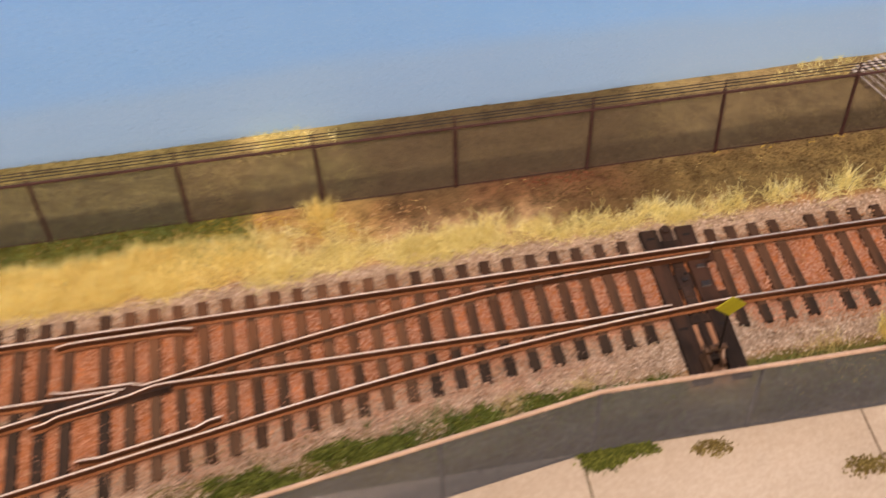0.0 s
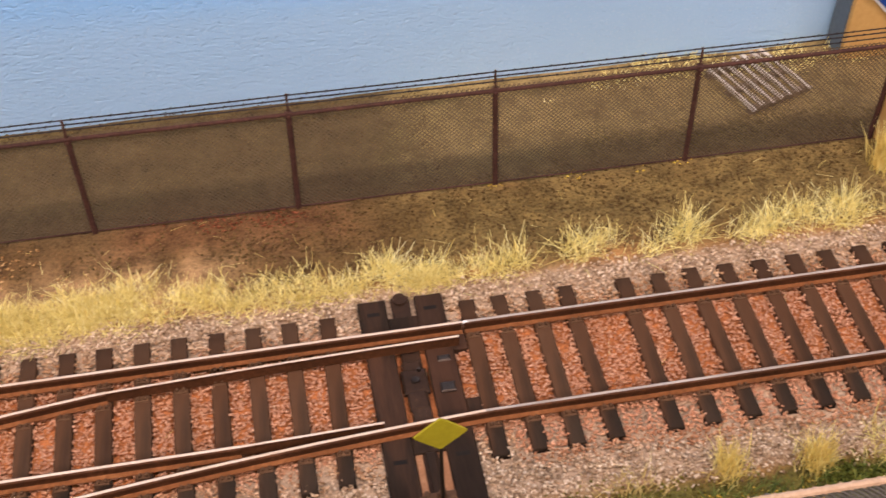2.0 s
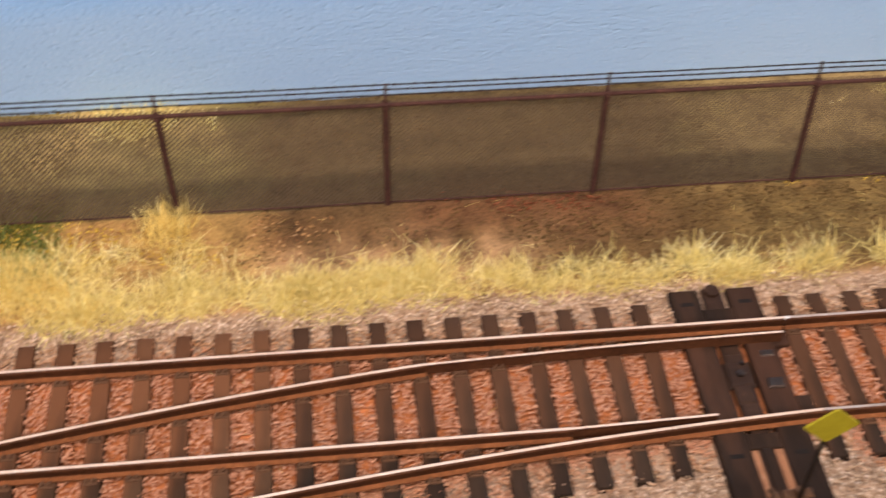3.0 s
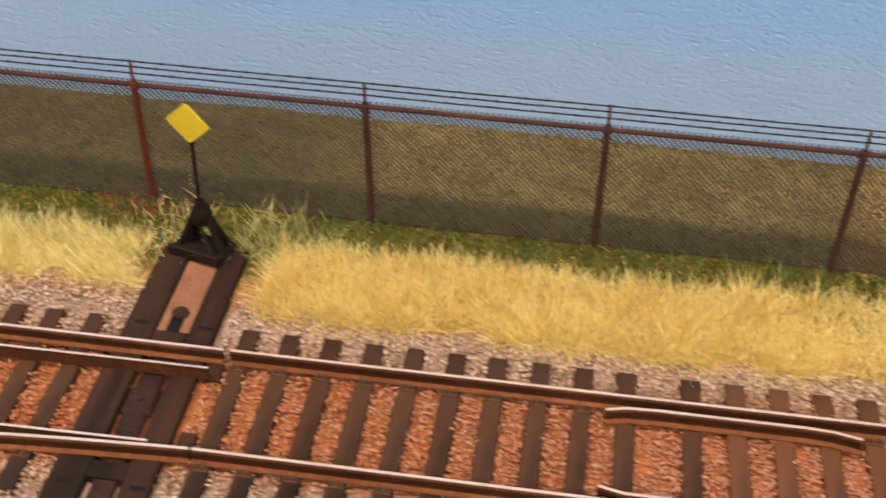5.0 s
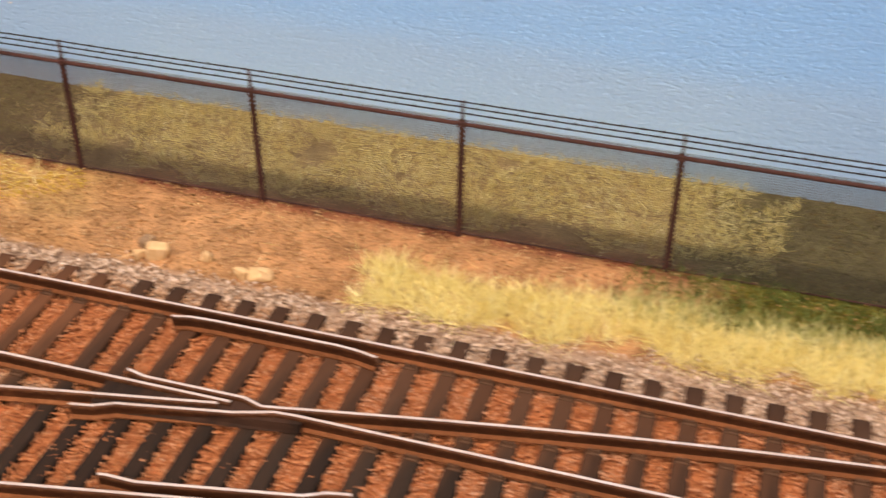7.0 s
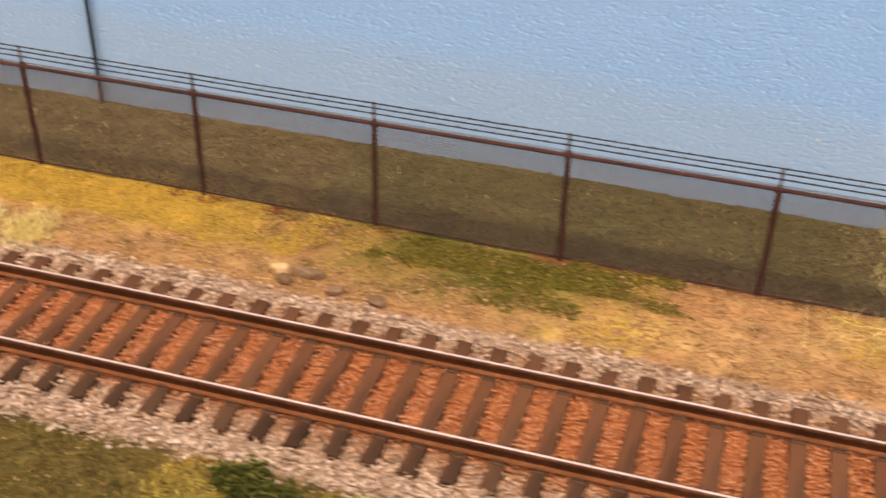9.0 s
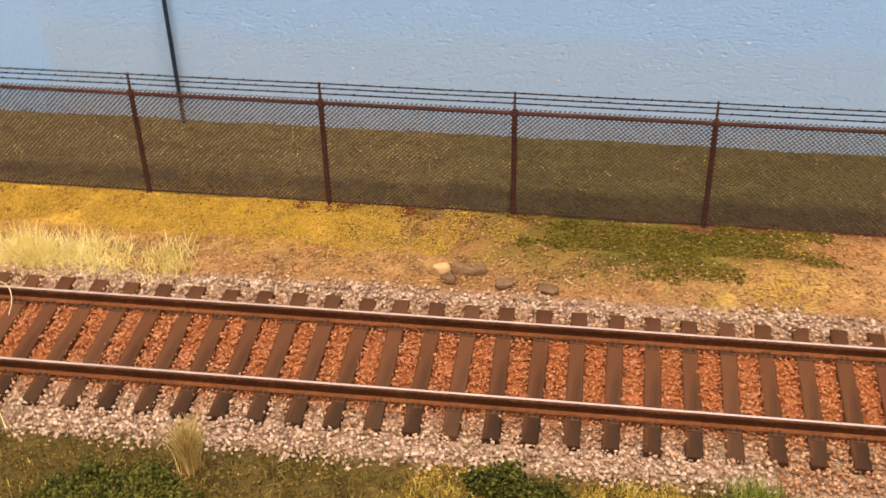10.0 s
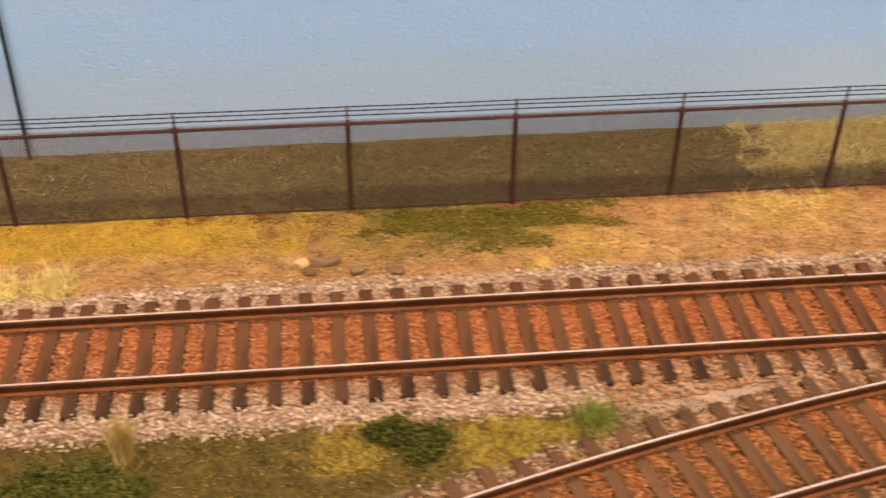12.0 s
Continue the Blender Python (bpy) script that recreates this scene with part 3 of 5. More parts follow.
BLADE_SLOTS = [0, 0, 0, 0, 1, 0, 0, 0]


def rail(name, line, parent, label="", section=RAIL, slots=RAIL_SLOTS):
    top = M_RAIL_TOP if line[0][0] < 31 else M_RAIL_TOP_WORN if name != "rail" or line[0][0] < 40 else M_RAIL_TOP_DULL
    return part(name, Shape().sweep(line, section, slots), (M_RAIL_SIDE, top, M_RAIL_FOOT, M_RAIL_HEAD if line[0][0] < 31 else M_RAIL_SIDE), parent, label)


def branch_line(tip, off, s0, s1, step=0.5):
    """A line that keeps a distance from the middle of a turnout's branch."""
    out = []
    for s in np.linspace(s0, s1, max(2, int((s1 - s0) / step) + 1)):
        slope = float(diverge(s + 0.05) - diverge(s - 0.05)) / 0.1
        k = 1 / math.hypot(1, slope)
        out.append((tip - s + off * -slope * k * (1 if off else 0), -float(diverge(s)) + off * k))
    return out


def tie_shape(y0, y1, w=0.128):
    return Shape().box(-w, w, y0, y1, -0.4, TIE_TOP, 0.018)


def plate_shape():
    """A tie plate with four spikes, made about its rail."""
    s = Shape().box(-0.1, 0.1, -0.165, 0.165, TIE_TOP - 0.01, -0.198, 0.008)
    for dx in (-0.05, 0.05):
        for dy in (-0.115, 0.115):
            s.box(dx - 0.022, dx + 0.022, dy - 0.026, dy + 0.026, -0.21, -0.148, 0.01)
    return s


PLATE = plate_shape().mesh("tie_plate", M_STAND_BROWN)


def lay_tie(track, data, mat, at, rails):
    """One tie with a spiked plate at each rail that crosses it."""
    tie = part("tie", data, mat, track, at=at)
    for r in rails:
        part("tie_plate", PLATE, M_STAND_BROWN, tie, at=pose(0, r * CM, 0))


# ---- the setting ----
def closed_box(name, x0, x1, y0, y1, z0, z1, mat, label, category):
    return solid(name, Shape().box(x0, x1, y0, y1, z0, z1), mat, label, category, kind="structure")


closed_box("room_floor", -84, 134, -190, 9, -93, -90, M_CARPET, "dark carpet floor of the hobby room", "floor")
closed_box("ceiling", -84, 134, -190, 9, 140, 143, M_ROOM, "off-white painted ceiling of the hobby room", "ceiling")
closed_box("wall_north", -84, 134, 9, 12, -90, 140, M_ROOM, "off-white painted room wall", "wall")
closed_box("wall_south", -84, 134, -193, -190, -90, 140, M_ROOM, "off-white painted room wall", "wall")
closed_box("wall_west", -87, -84, -193, 12, -90, 140, M_ROOM, "off-white painted room wall", "wall")
closed_box("wall_east", 134, 137, -193, 12, -90, 140, M_ROOM, "off-white painted room wall", "wall")
closed_box("table", -80, 130, -18, 8.6, -90, -0.6, M_WOODBOARD, "plywood table under the model railway", "table")

# Added fixtures, out of view, to go with the area lights.
for lx, ly, _ in LAMPS:
    lamp = thing("unseen_ceiling_lamp", lx * 100, ly * 100, 140, label="unseen flat white ceiling lamp with a glowing diffuser", category="lamp", group="ceiling lamps")
    part("housing", Shape().box(-29, 29, -9.5, 9.5, -5, 0), M_WHITE, lamp)
    part("diffuser", Shape().box(-28, 28, -8.5, 8.5, -5.6, -5), M_GLOW, lamp, "glowing white diffuser")

# Ground: one sheet with small unevenness.
gx = np.concatenate([np.linspace(-80, -16, 40)[:-1], np.linspace(-16, 68, 400)[:-1], np.linspace(68, 130, 40)])
gy = np.concatenate([np.linspace(-18, -6, 20)[:-1], np.linspace(-6, 7.7, 130)])
X, Y = np.meshgrid(gx, gy, indexing="ij")
GX, GY = X.ravel(), Y.ravel()
rough_a, rough_b = lumps(GX, GY, 1.1, 17.0), lumps(GX, GY, 0.4, 27.0)
Z = GROUND - 0.02 + 0.035 * lumps(GX, GY, 1.7, 3.0) + 0.02 * lumps(GX, GY, 0.6, 9.0)
bed = track_offset(GX, GY)
Z = np.where(GY < -4.0, GROUND - 0.06, np.where(bed < np.where((GX > 40) & (GY < 0), 2.5, 2.1), GROUND - 0.04, Z))
tint = np.tile(np.array([0.38, 0.19, 0.066]), (len(GX), 1))


def lay(colour, x0, x1, y0, y1, soft=0.5, amount=1.0, ragged=0.6):
    """Scenery paint over a rectangle with ragged, soft edges."""
    d = np.minimum(np.minimum(GX - x0, x1 - GX), np.minimum(GY - y0, y1 - GY)) + ragged * (0.7 * rough_a + 0.5 * rough_b)
    k = (amount * np.clip(d / soft + 0.5, 0, 1))[:, None]
    tint[:] = tint * (1 - k) + np.array(colour) * k


OLIVE, BROWN, YELLOW, GREEN, RUST = (0.19, 0.155, 0.05), (0.13, 0.078, 0.026), (0.6, 0.375, 0.042), (0.125, 0.112, 0.016), (0.22, 0.065, 0.03)
lay(OLIVE, -90, 140, 4.2, 9, 0.3, 1.0, 0.15)
lay((0.13, 0.122, 0.028), -0.8, 9.5, 4.3, 9, 1.2, 0.85, 0.9)
lay((0.27, 0.21, 0.07), 31.5, 40.5, 4.3, 9, 1.5, 0.8, 0.9)
lay((0.12, 0.108, 0.042), 22, 31, 4.2, 9, 1.5, 0.8, 0.9)
lay((0.38, 0.28, 0.115), 9.6, 22.5, 4.5, 9, 1.4, 0.85, 1.3)
lay((0.5, 0.36, 0.13), 40.3, 42.7, 6.2, 9, 1.2, 0.8, 1.2)
lay((0.42, 0.28, 0.11), 53.5, 90, 5.6, 9, 1.8, 0.85, 1.4)
lay(BROWN, 44, 140, 2.3, 4.6, 0.8, 1.0, 0.5)
lay((0.145, 0.074, 0.03), 43.5, 50.5, 3.0, 4.6, 1.0, 0.65, 0.7)
lay((0.46, 0.28, 0.13), 39, 48, 2.0, 3.15, 0.9, 0.85, 0.7)
lay((0.4, 0.25, 0.075), 38, 43.6, 2.2, 4.5, 1.0, 0.9, 0.6)
lay((0.11, 0.074, 0.03), 43.5, 51.5, 4.2, 9, 1.5, 0.9, 0.8)
lay((0.27, 0.19, 0.075), 51.5, 61, 4.2, 9, 1.5, 0.85, 0.8)
lay((0.19, 0.13, 0.042), 51.5, 61, 2.4, 4.3, 1.5, 0.8, 0.8)
lay(YELLOW, -90, -1.0, 3.0, 4.7, 0.8, 0.95, 0.6)
lay((0.25, 0.155, 0.045), -2.2, 1.4, 3.2, 4.6, 1.2, 0.85, 1.0)
lay((0.4, 0.245, 0.09), -90, 8, 2.1, 3.0, 0.9, 0.75, 0.7)
lay((0.27, 0.18, 0.035), 0.0, 5.6, 2.75, 4.6, 1.0, 0.8, 0.8)
lay(GREEN, 0.9, 5.4, 3.6, 4.6, 0.9, 0.9, 1.0)
lay(GREEN, 1.9, 4.6, 2.85, 4.1, 1.1, 0.9, 1.1)
lay(GREEN, 22.5, 40.5, 2.6, 4.6, 0.5, 1.0, 0.4)
lay((0.5, 0.31, 0.09), 4.4, 7.2, 2.35, 2.95, 0.8, 0.6, 0.4)
lay((0.6, 0.4, 0.085), 4.4, 6.1, 2.3, 3.0, 0.8, 0.8, 0.6)
lay((0.5, 0.36, 0.085), 8.6, 11.2, 3.0, 4.15, 1.0, 0.85, 0.9)
lay((0.52, 0.31, 0.125), 6.4, 15, 2.1, 4.3, 1.6, 0.6, 0.9)
lay((0.5, 0.26, 0.112), 12, 21.5, 2.0, 4.6, 0.8, 0.6, 0.5)
lay(RUST, 12, 22, 4.15, 4.6, 0.25, 0.85, 0.25)
lay(RUST, 3.5, 12.5, 4.2, 4.5, 0.2, 0.6, 0.2)
lay(RUST, 46.3, 50, 3.65, 4.5, 0.8, 0.25, 0.45)
lay(RUST, 27.9, 29.2, 3.9, 4.6, 0.3, 0.9, 0.2)
lay((0.115, 0.082, 0.019), -90, 12, -9, -1.95, 0.3, 1.0, 0.25)
lay((0.25, 0.165, 0.034), -0.6, 1.0, -3.2, -2.0, 0.6, 0.9, 0.5)
lay((0.26, 0.175, 0.036), 2.0, 4.4, -3.4, -2.1, 0.6, 0.9, 0.5)
lay((0.4, 0.25, 0.14), 4.9, 14, -3.4, -1.5, 0.5, 0.9, 0.4)
lay((0.12, 0.1, 0.022), 51.2, 62, -4.1, -2.35, 0.3, 1.0, 0.25)
lay((0.12, 0.1, 0.022), 49.4, 51.6, -4.3, -3.0, 0.3, 1.0, 0.1)
lay((0.3, 0.23, 0.15), 30, 90, -19, -4.05, 0.2, 1.0, 0.1)
lay((0.12, 0.1, 0.03), 36, 49.9, -6.2, -2.5, 0.3, 1.0, 0.25)
k = np.clip((np.where((GX < 8) & (GY < -2.2), 1.75, np.where((GX > 40) & (GY < 0), 2.4, 2.1)) - bed) / 0.25, 0, 1)[:, None]
tint = tint * (1 - k) + np.array([0.44, 0.305, 0.2]) * k
k = np.clip((1.05 - bed) / 0.2, 0, 1)[:, None]
tint = tint * (1 - k) + np.array([0.43, 0.148, 0.05]) * k
idx = np.arange(X.size).reshape(X.shape)
quads = np.stack([idx[:-1, :-1], idx[1:, :-1], idx[1:, 1:], idx[:-1, 1:]], -1).reshape(-1, 4)
ground = bulk("ground", np.stack([GX, GY, Z.ravel()], -1), quads, M_EARTH, "earth ground painted tan, olive, yellow and rust", "ground")
ground["kind"] = "structure"
layer = ground.data.attributes.new("tint", "FLOAT_COLOR", "POINT")
layer.data.foreach_set("color", np.concatenate([tint, np.ones((len(tint), 1))], 1).astype(np.float32).ravel())

# Backdrop board behind the ground.
BOARD = 7.15
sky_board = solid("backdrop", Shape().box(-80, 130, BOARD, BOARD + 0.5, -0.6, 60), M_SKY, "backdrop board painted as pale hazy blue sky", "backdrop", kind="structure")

speck_mesh = Shape().add([tuple(q) for q in OCTA * (0.035, 0.012, 0.03)], [tuple(f) for f in OCTA_F.tolist()]).mesh("paint_speck", M_WHITE)
for x, z in ((4.7, 1.97), (-2.9, 1.06), (1.18, 0.99), (8.04, 1.31), (-3.67, 1.94)):
    part("paint_speck", speck_mesh, M_WHITE, sky_board, at=pose(x * CM, (BOARD - 0.003) * CM, z * CM))


# ---- track ----
def tie_row(track, xs, y0, y1, rails, mat=M_TIE):
    shared = tie_shape(y0, y1).mesh("tie", mat)
    for x in xs:
        turn = float(R.normal(0, 0.5))
        lay_tie(track, shared, mat, pose(x * CM, float(R.normal(0, 0.012)) * CM, float(R.normal(0, 0.004)) * CM, 0, 0, turn), rails)


def straight_track(name, x0, x1, ties, label, wood=M_TIE):
    track = thing(name, 0, 0, 0, label=label, category="railway track", group="main track")
    for y in (GAUGE, -GAUGE):
        rail("rail", [(x, y) for x in np.linspace(x0, x1, 12)], track)
    tie_row(track, ties, -1.525, 1.525, (-GAUGE, GAUGE), wood)
    return track


straight_track("railway_track", -60, TIP_B - 20.6, [-0.43 + PITCH * k for k in range(-100, 24) if -0.43 + PITCH * k > -58],
               "straight rusty track on brown ties in pale ballast", M_TIE_BROWN)
straight_track("railway_track", TIP_A + 0.018, 100, [51.77 + 0.564 * k for k in range(4)] + [54.41 + 0.589 * k for k in range(76)],
               "rusty track with one missing tie beside the turnout")


def branch_track(tip, s0, s1, label):
    track = thing("railway_track", 0, 0, 0, label=label, category="railway track", group="branch tracks")
    for off in (GAUGE, -GAUGE):
        rail("rail", branch_line(tip, off, s0, s1, 0.8), track)
    whole = tie_shape(-1.525, 1.525).mesh("tie", M_TIE_DUSTY)
    for s in np.arange(18.4, s1 - 0.3, 0.585):
        d, slope = float(diverge(s)), float(diverge(s + 0.1) - diverge(s - 0.1)) / 0.2
        top = min(1.525, d - 1.6)
        data = whole if top > 1.5 else tie_shape(-1.525, top).mesh("tie", M_TIE_DUSTY)
        lay_tie(track, data, M_TIE_DUSTY, pose((tip - s) * CM, -d * CM, 0, 0, 0, math.degrees(math.atan(slope))), (-GAUGE,) + ((GAUGE,) if top > 1.1 else ()))
    return track


branch_track(TIP_B, 20.6, 48, "rusty branch track that leaves the main track")
branch_track(TIP_A, 20.9, 40, "rusty branch track behind the front fence")


def headblock(track, x, far, near):
    """The two long ties that carry the switch stand, with the plates between them."""
    for dx, wide in ((-1.355, 0.45), (-0.435, 0.36 if far > 2 else 0.45)):
        a = x + dx - 0.225
        tie = part("headblock_tie", Shape().box(a, a + wide, near, far, -0.4, -0.195, 0.02), M_TIE_DARK, track, "wide dark plastic tie under the switch stand")
        for y in (1.42, -1.42):
            part("slot", Shape().box(x + dx - 0.1, x + dx + 0.1, y - 0.035, y + 0.035, -0.2, -0.1925), M_SLOT, tie)
    for y in (1.18, -1.18):
        part("tie_plate", Shape().box(x - 1.128, x - 0.662, y - 0.13, y + 0.13, -0.38, -0.2, 0.015), M_TIE_DARK, track)
    for y0, y1 in ((0.5, 0.8), (-0.8, -0.45)):
        part("tie_plate", Shape().box(x - 0.208, x + 0.01, y0, y1, -0.38, -0.205, 0.01), M_TIE_DARK, track)
    bar = Shape().box(x - 1.04, x - 0.74, -1.75 if near > -2 else -2.0, 1.78, -0.33, -0.25, 0.02).rod((x - 0.89, 1.7, -0.33), (x - 0.89, 1.7, -0.2), 0.13, 0.12, 10)
    bar.box(x - 1.06, x - 0.76, -0.5, 0.42, -0.3, -0.225, 0.03).box(x - 1.1, x - 0.7, -0.2, 0.26, -0.3, -0.212, 0.04)
    if far > 2:
        part("filling", Shape().box(x - 1.126, x - 0.664, 1.315, 2.84, -0.38, -0.238, 0.012), M_PLANK, track, "tan dusty filling between the long ties")
        part("slot", Shape().box(x - 1.0, x - 0.8, 1.33, 1.66, -0.3, -0.232).rod((x - 0.9, 1.66, -0.3), (x - 0.9, 1.66, -0.232), 0.1, 0.1, 12), M_SLOT, track)
    else:
        for a, b in ((x - 1.126, x - 1.02), (x - 0.79, x - 0.664)):
            part("filling", Shape().box(a, b, -2.5, -1.315, -0.38, -0.225, 0.012), M_PLANK, track, "tan dusty strip between the long ties")
        part("throw_rod", Shape().box(x - 0.98, x - 0.82, -2.2, -1.3, -0.33, -0.2, 0.02), M_TIE_DARK, track, "dark throw rod to the switch stand")
        # a small white block makes the bright spot at the joint
        part("rail_joint", Shape().box(x - 0.01, x + 0.07, 0.845, 0.89, -0.03, 0.004, 0.003), M_WHITE, track, "small white block at the rail joint")
    part("throw_bar", bar, M_THROW, track, "brown throw bar between the points")
    if far > 2:
        part("pin", Shape().rod((x - 0.9, 0.02, -0.22), (x - 0.9, 0.02, -0.19), 0.05, 0.045, 8), M_TIE_DARK, track, "small dark pin")
        return
    pins = Shape().rod((x - 0.9, 0.02, -0.22), (x - 0.9, 0.02, -0.17), 0.07, 0.06, 8).rod((x - 0.82, 0.2, -0.22), (x - 0.82, 0.2, -0.15), 0.035, 0.03, 6)
    pins.box(x - 0.5, x - 0.3, 0.3, 0.42, -0.2, -0.17, 0.02).box(x - 0.55, x - 0.32, -0.3, -0.12, -0.2, -0.15, 0.02)
    part("pin", pins, M_STEEL, track, "small steel pins and plates")


def turnout(tip, s_end, ties, open_gap, near_tip, stand_far, label):
    t = thing("turnout", 0, 0, 0, label=label, category="railway switch", group="turnouts")
    rail("stock_rail", [(tip - s, GAUGE) for s in np.linspace(0.018, s_end, 14)], t)
    rail("stock_rail", branch_line(tip, -GAUGE, -0.03, s_end), t)
    # points: thin planed blades
    y0 = GAUGE - open_gap
    far = [(tip - 0.12 - u * 5.4, y0 + (GAUGE - float(diverge(5.52)) - y0) * u ** 1.6) for u in np.linspace(0, 1, 9)]
    rail("point_blade", far, t, "thin planed point blade", BLADE, BLADE_SLOTS)
    rail("point_blade", [(tip - near_tip - u * (3.6 - near_tip), -GAUGE + 0.05 * (1 - u)) for u in np.linspace(0, 1, 6)], t, "thin planed point blade", BLADE, BLADE_SLOTS)
    rail("closure_rail", [far[-1]] + branch_line(tip, GAUGE, 5.7, 13.35), t)
    rail("closure_rail", [(tip - s, -GAUGE) for s in np.linspace(3.6, 13.4, 8)], t)
    # frog: rails past the gap, wing rails and a dark casting between them
    rail("frog_rail", [(tip - s, -GAUGE) for s in np.linspace(14.35, s_end, 6)], t)
    rail("frog_rail", branch_line(tip, GAUGE, 14.35, s_end), t)
    wing_a = branch_line(tip, GAUGE, 13.35, 13.75, 0.2) + [(tip - s, -GAUGE + 0.13) for s in (14.2, 15.0, 15.7)] + [(tip - 16.0, -GAUGE + 0.2)]
    wing_b = [(tip - 13.4, -GAUGE), (tip - 13.7, -GAUGE - 0.02)] + branch_line(tip, GAUGE - 0.16, 14.1, 15.7, 0.4) + branch_line(tip, GAUGE - 0.24, 16.0, 16.3, 0.3)
    rail("wing_rail", wing_a, t)
    rail("wing_rail", wing_b, t)
    f = Shape().add([(tip - 13.3, -0.72, -0.2), (tip - 13.3, -1.0, -0.2), (tip - 16.2, -1.45, -0.2), (tip - 16.2, -0.72, -0.2),
                     (tip - 13.3, -0.76, -0.06), (tip - 13.3, -0.96, -0.06), (tip - 16.2, -1.35, -0.06), (tip - 16.2, -0.78, -0.06)],
                    [(0, 1, 2, 3), (4, 5, 6, 7), (0, 1, 5, 4), (1, 2, 6, 5), (2, 3, 7, 6), (3, 0, 4, 7)])
    part("frog", f, M_TIE_DARK, t, "dark plastic frog casting")
    g = GAUGE - 0.2
    rail("guard_rail", [(tip - 12.75, g - 0.09), (tip - 13.1, g - 0.02)] + [(tip - s, g) for s in (13.4, 14.4, 15.3)] + [(tip - 15.7, g - 0.02), (tip - 15.95, g - 0.08)], t, "short guard rail with flared ends")
    rail("guard_rail", branch_line(tip, -GAUGE + 0.28, 12.3, 12.6, 0.3) + branch_line(tip, -GAUGE + 0.2, 12.9, 15.0, 0.5) + branch_line(tip, -GAUGE + 0.28, 15.4, 15.5, 0.1), t, "short guard rail with flared ends")
    for x in ties:
        s = tip - x
        d = float(diverge(s))
        if s < 18.2:
            rails = [GAUGE, -GAUGE - d * 1.01]
            if s > 3.4:
                rails += [GAUGE - d] if s < 12.4 else []
                rails += [-GAUGE] if s < 12.4 else []
            shape = tie_shape(-1.53 - d * 1.02, 1.525)
        else:
            rails, shape = (GAUGE, -GAUGE), tie_shape(-1.525, 1.525)
        wood = M_TIE_BROWN if tip == TIP_A and x > 37 and R.uniform(0, 1) < (46.5 - x) / 7 else M_TIE
        lay_tie(t, shape.mesh("tie", wood), wood, pose(x * CM, 0, float(R.normal(0, 0.004)) * CM, 0, 0, float(R.normal(0, 0.4))), rails)
    headblock(t, tip, *((3.15, -1.75) if stand_far else (1.72, -2.95)))
    return t


turnout(TIP_A, 20.95, [49.51 - 0.578 * k for k in range(23)] + [35.94 - 0.572 * k for k in range(10)], 0.27, 1.5, False,
        "turnout with rusty rails, stand towards the front fence")
turnout(TIP_B, 20.55, [28.56 - 0.57 * k for k in range(27)], 0.36, 0.5, True,
        "turnout with rusty rails, stand towards the rear fence")


# ---- switch stands ----
def diamond():
    """A thin diamond plate with blunt corners."""
    d = Shape()
    w, h, c = 0.34, 0.31, 2.245
    rim = [(w, 0), (w * 0.93, 0.03), (0.03, h * 0.96), (0, h), (-0.03, h * 0.96), (-w * 0.93, 0.03), (-w, 0), (-w * 0.93, -0.03), (-0.03, -h * 0.96), (0, -h), (0.03, -h * 0.96), (w * 0.93, -0.03)]
    n = len(rim)
    d.add([(a, -0.05, c + b) for a, b in rim] + [(a, -0.02, c + b) for a, b in rim],
          [tuple(range(n)), tuple(range(n, 2 * n))] + [(k, (k + 1) % n, n + (k + 1) % n, n + k) for k in range(n)])
    return d


def switch_stand(x, y, z, rz, label, wood=M_STAND):
    s = thing("switch_stand", x, y, z, rz, label=label, category="switch stand", group="switch stands")
    part("base_plate", Shape().box(-0.44, 0.4, -0.24, 0.22, 0.0, 0.08, 0.015).box(-0.44, 0.4, -0.32, -0.24, 0.0, 0.17, 0.02), wood, s)
    frame_legs = Shape()
    for a, b in (((-0.34, -0.08, 0.06), (-0.1, 0, 0.68)), ((0.34, -0.08, 0.06), (0.1, 0, 0.68)), ((-0.28, 0.16, 0.06), (-0.07, 0.03, 0.66)), ((0.28, 0.16, 0.06), (0.07, 0.03, 0.66))):
        frame_legs.rod(a, b, 0.07, 0.058, 6)
    part("frame", frame_legs, wood, s)
    part("gear_case", Shape().rod((0, 0, 0.52), (0, 0, 0.66), 0.15, 0.17, 10).rod((0, 0, 0.66), (0, 0, 0.78), 0.17, 0.13, 10).rod((0, 0, 0.78), (0, 0, 0.9), 0.1, 0.075, 10), M_STAND, s)
    part("lever", Shape().rod((0.05, -0.12, 0.5), (0.24, -0.26, 0.18), 0.028, 0.028, 6).rod((0.24, -0.26, 0.18), (0.3, -0.3, 0.09), 0.045, 0.04, 6), wood, s)
    mast = part("mast", Shape().rod((0, 0, 0.8), (0, 0, 2.4), 0.033, 0.028, 8), M_STAND, s)
    part("target", diamond(), M_YELLOW, mast, "yellow diamond target")
    return s


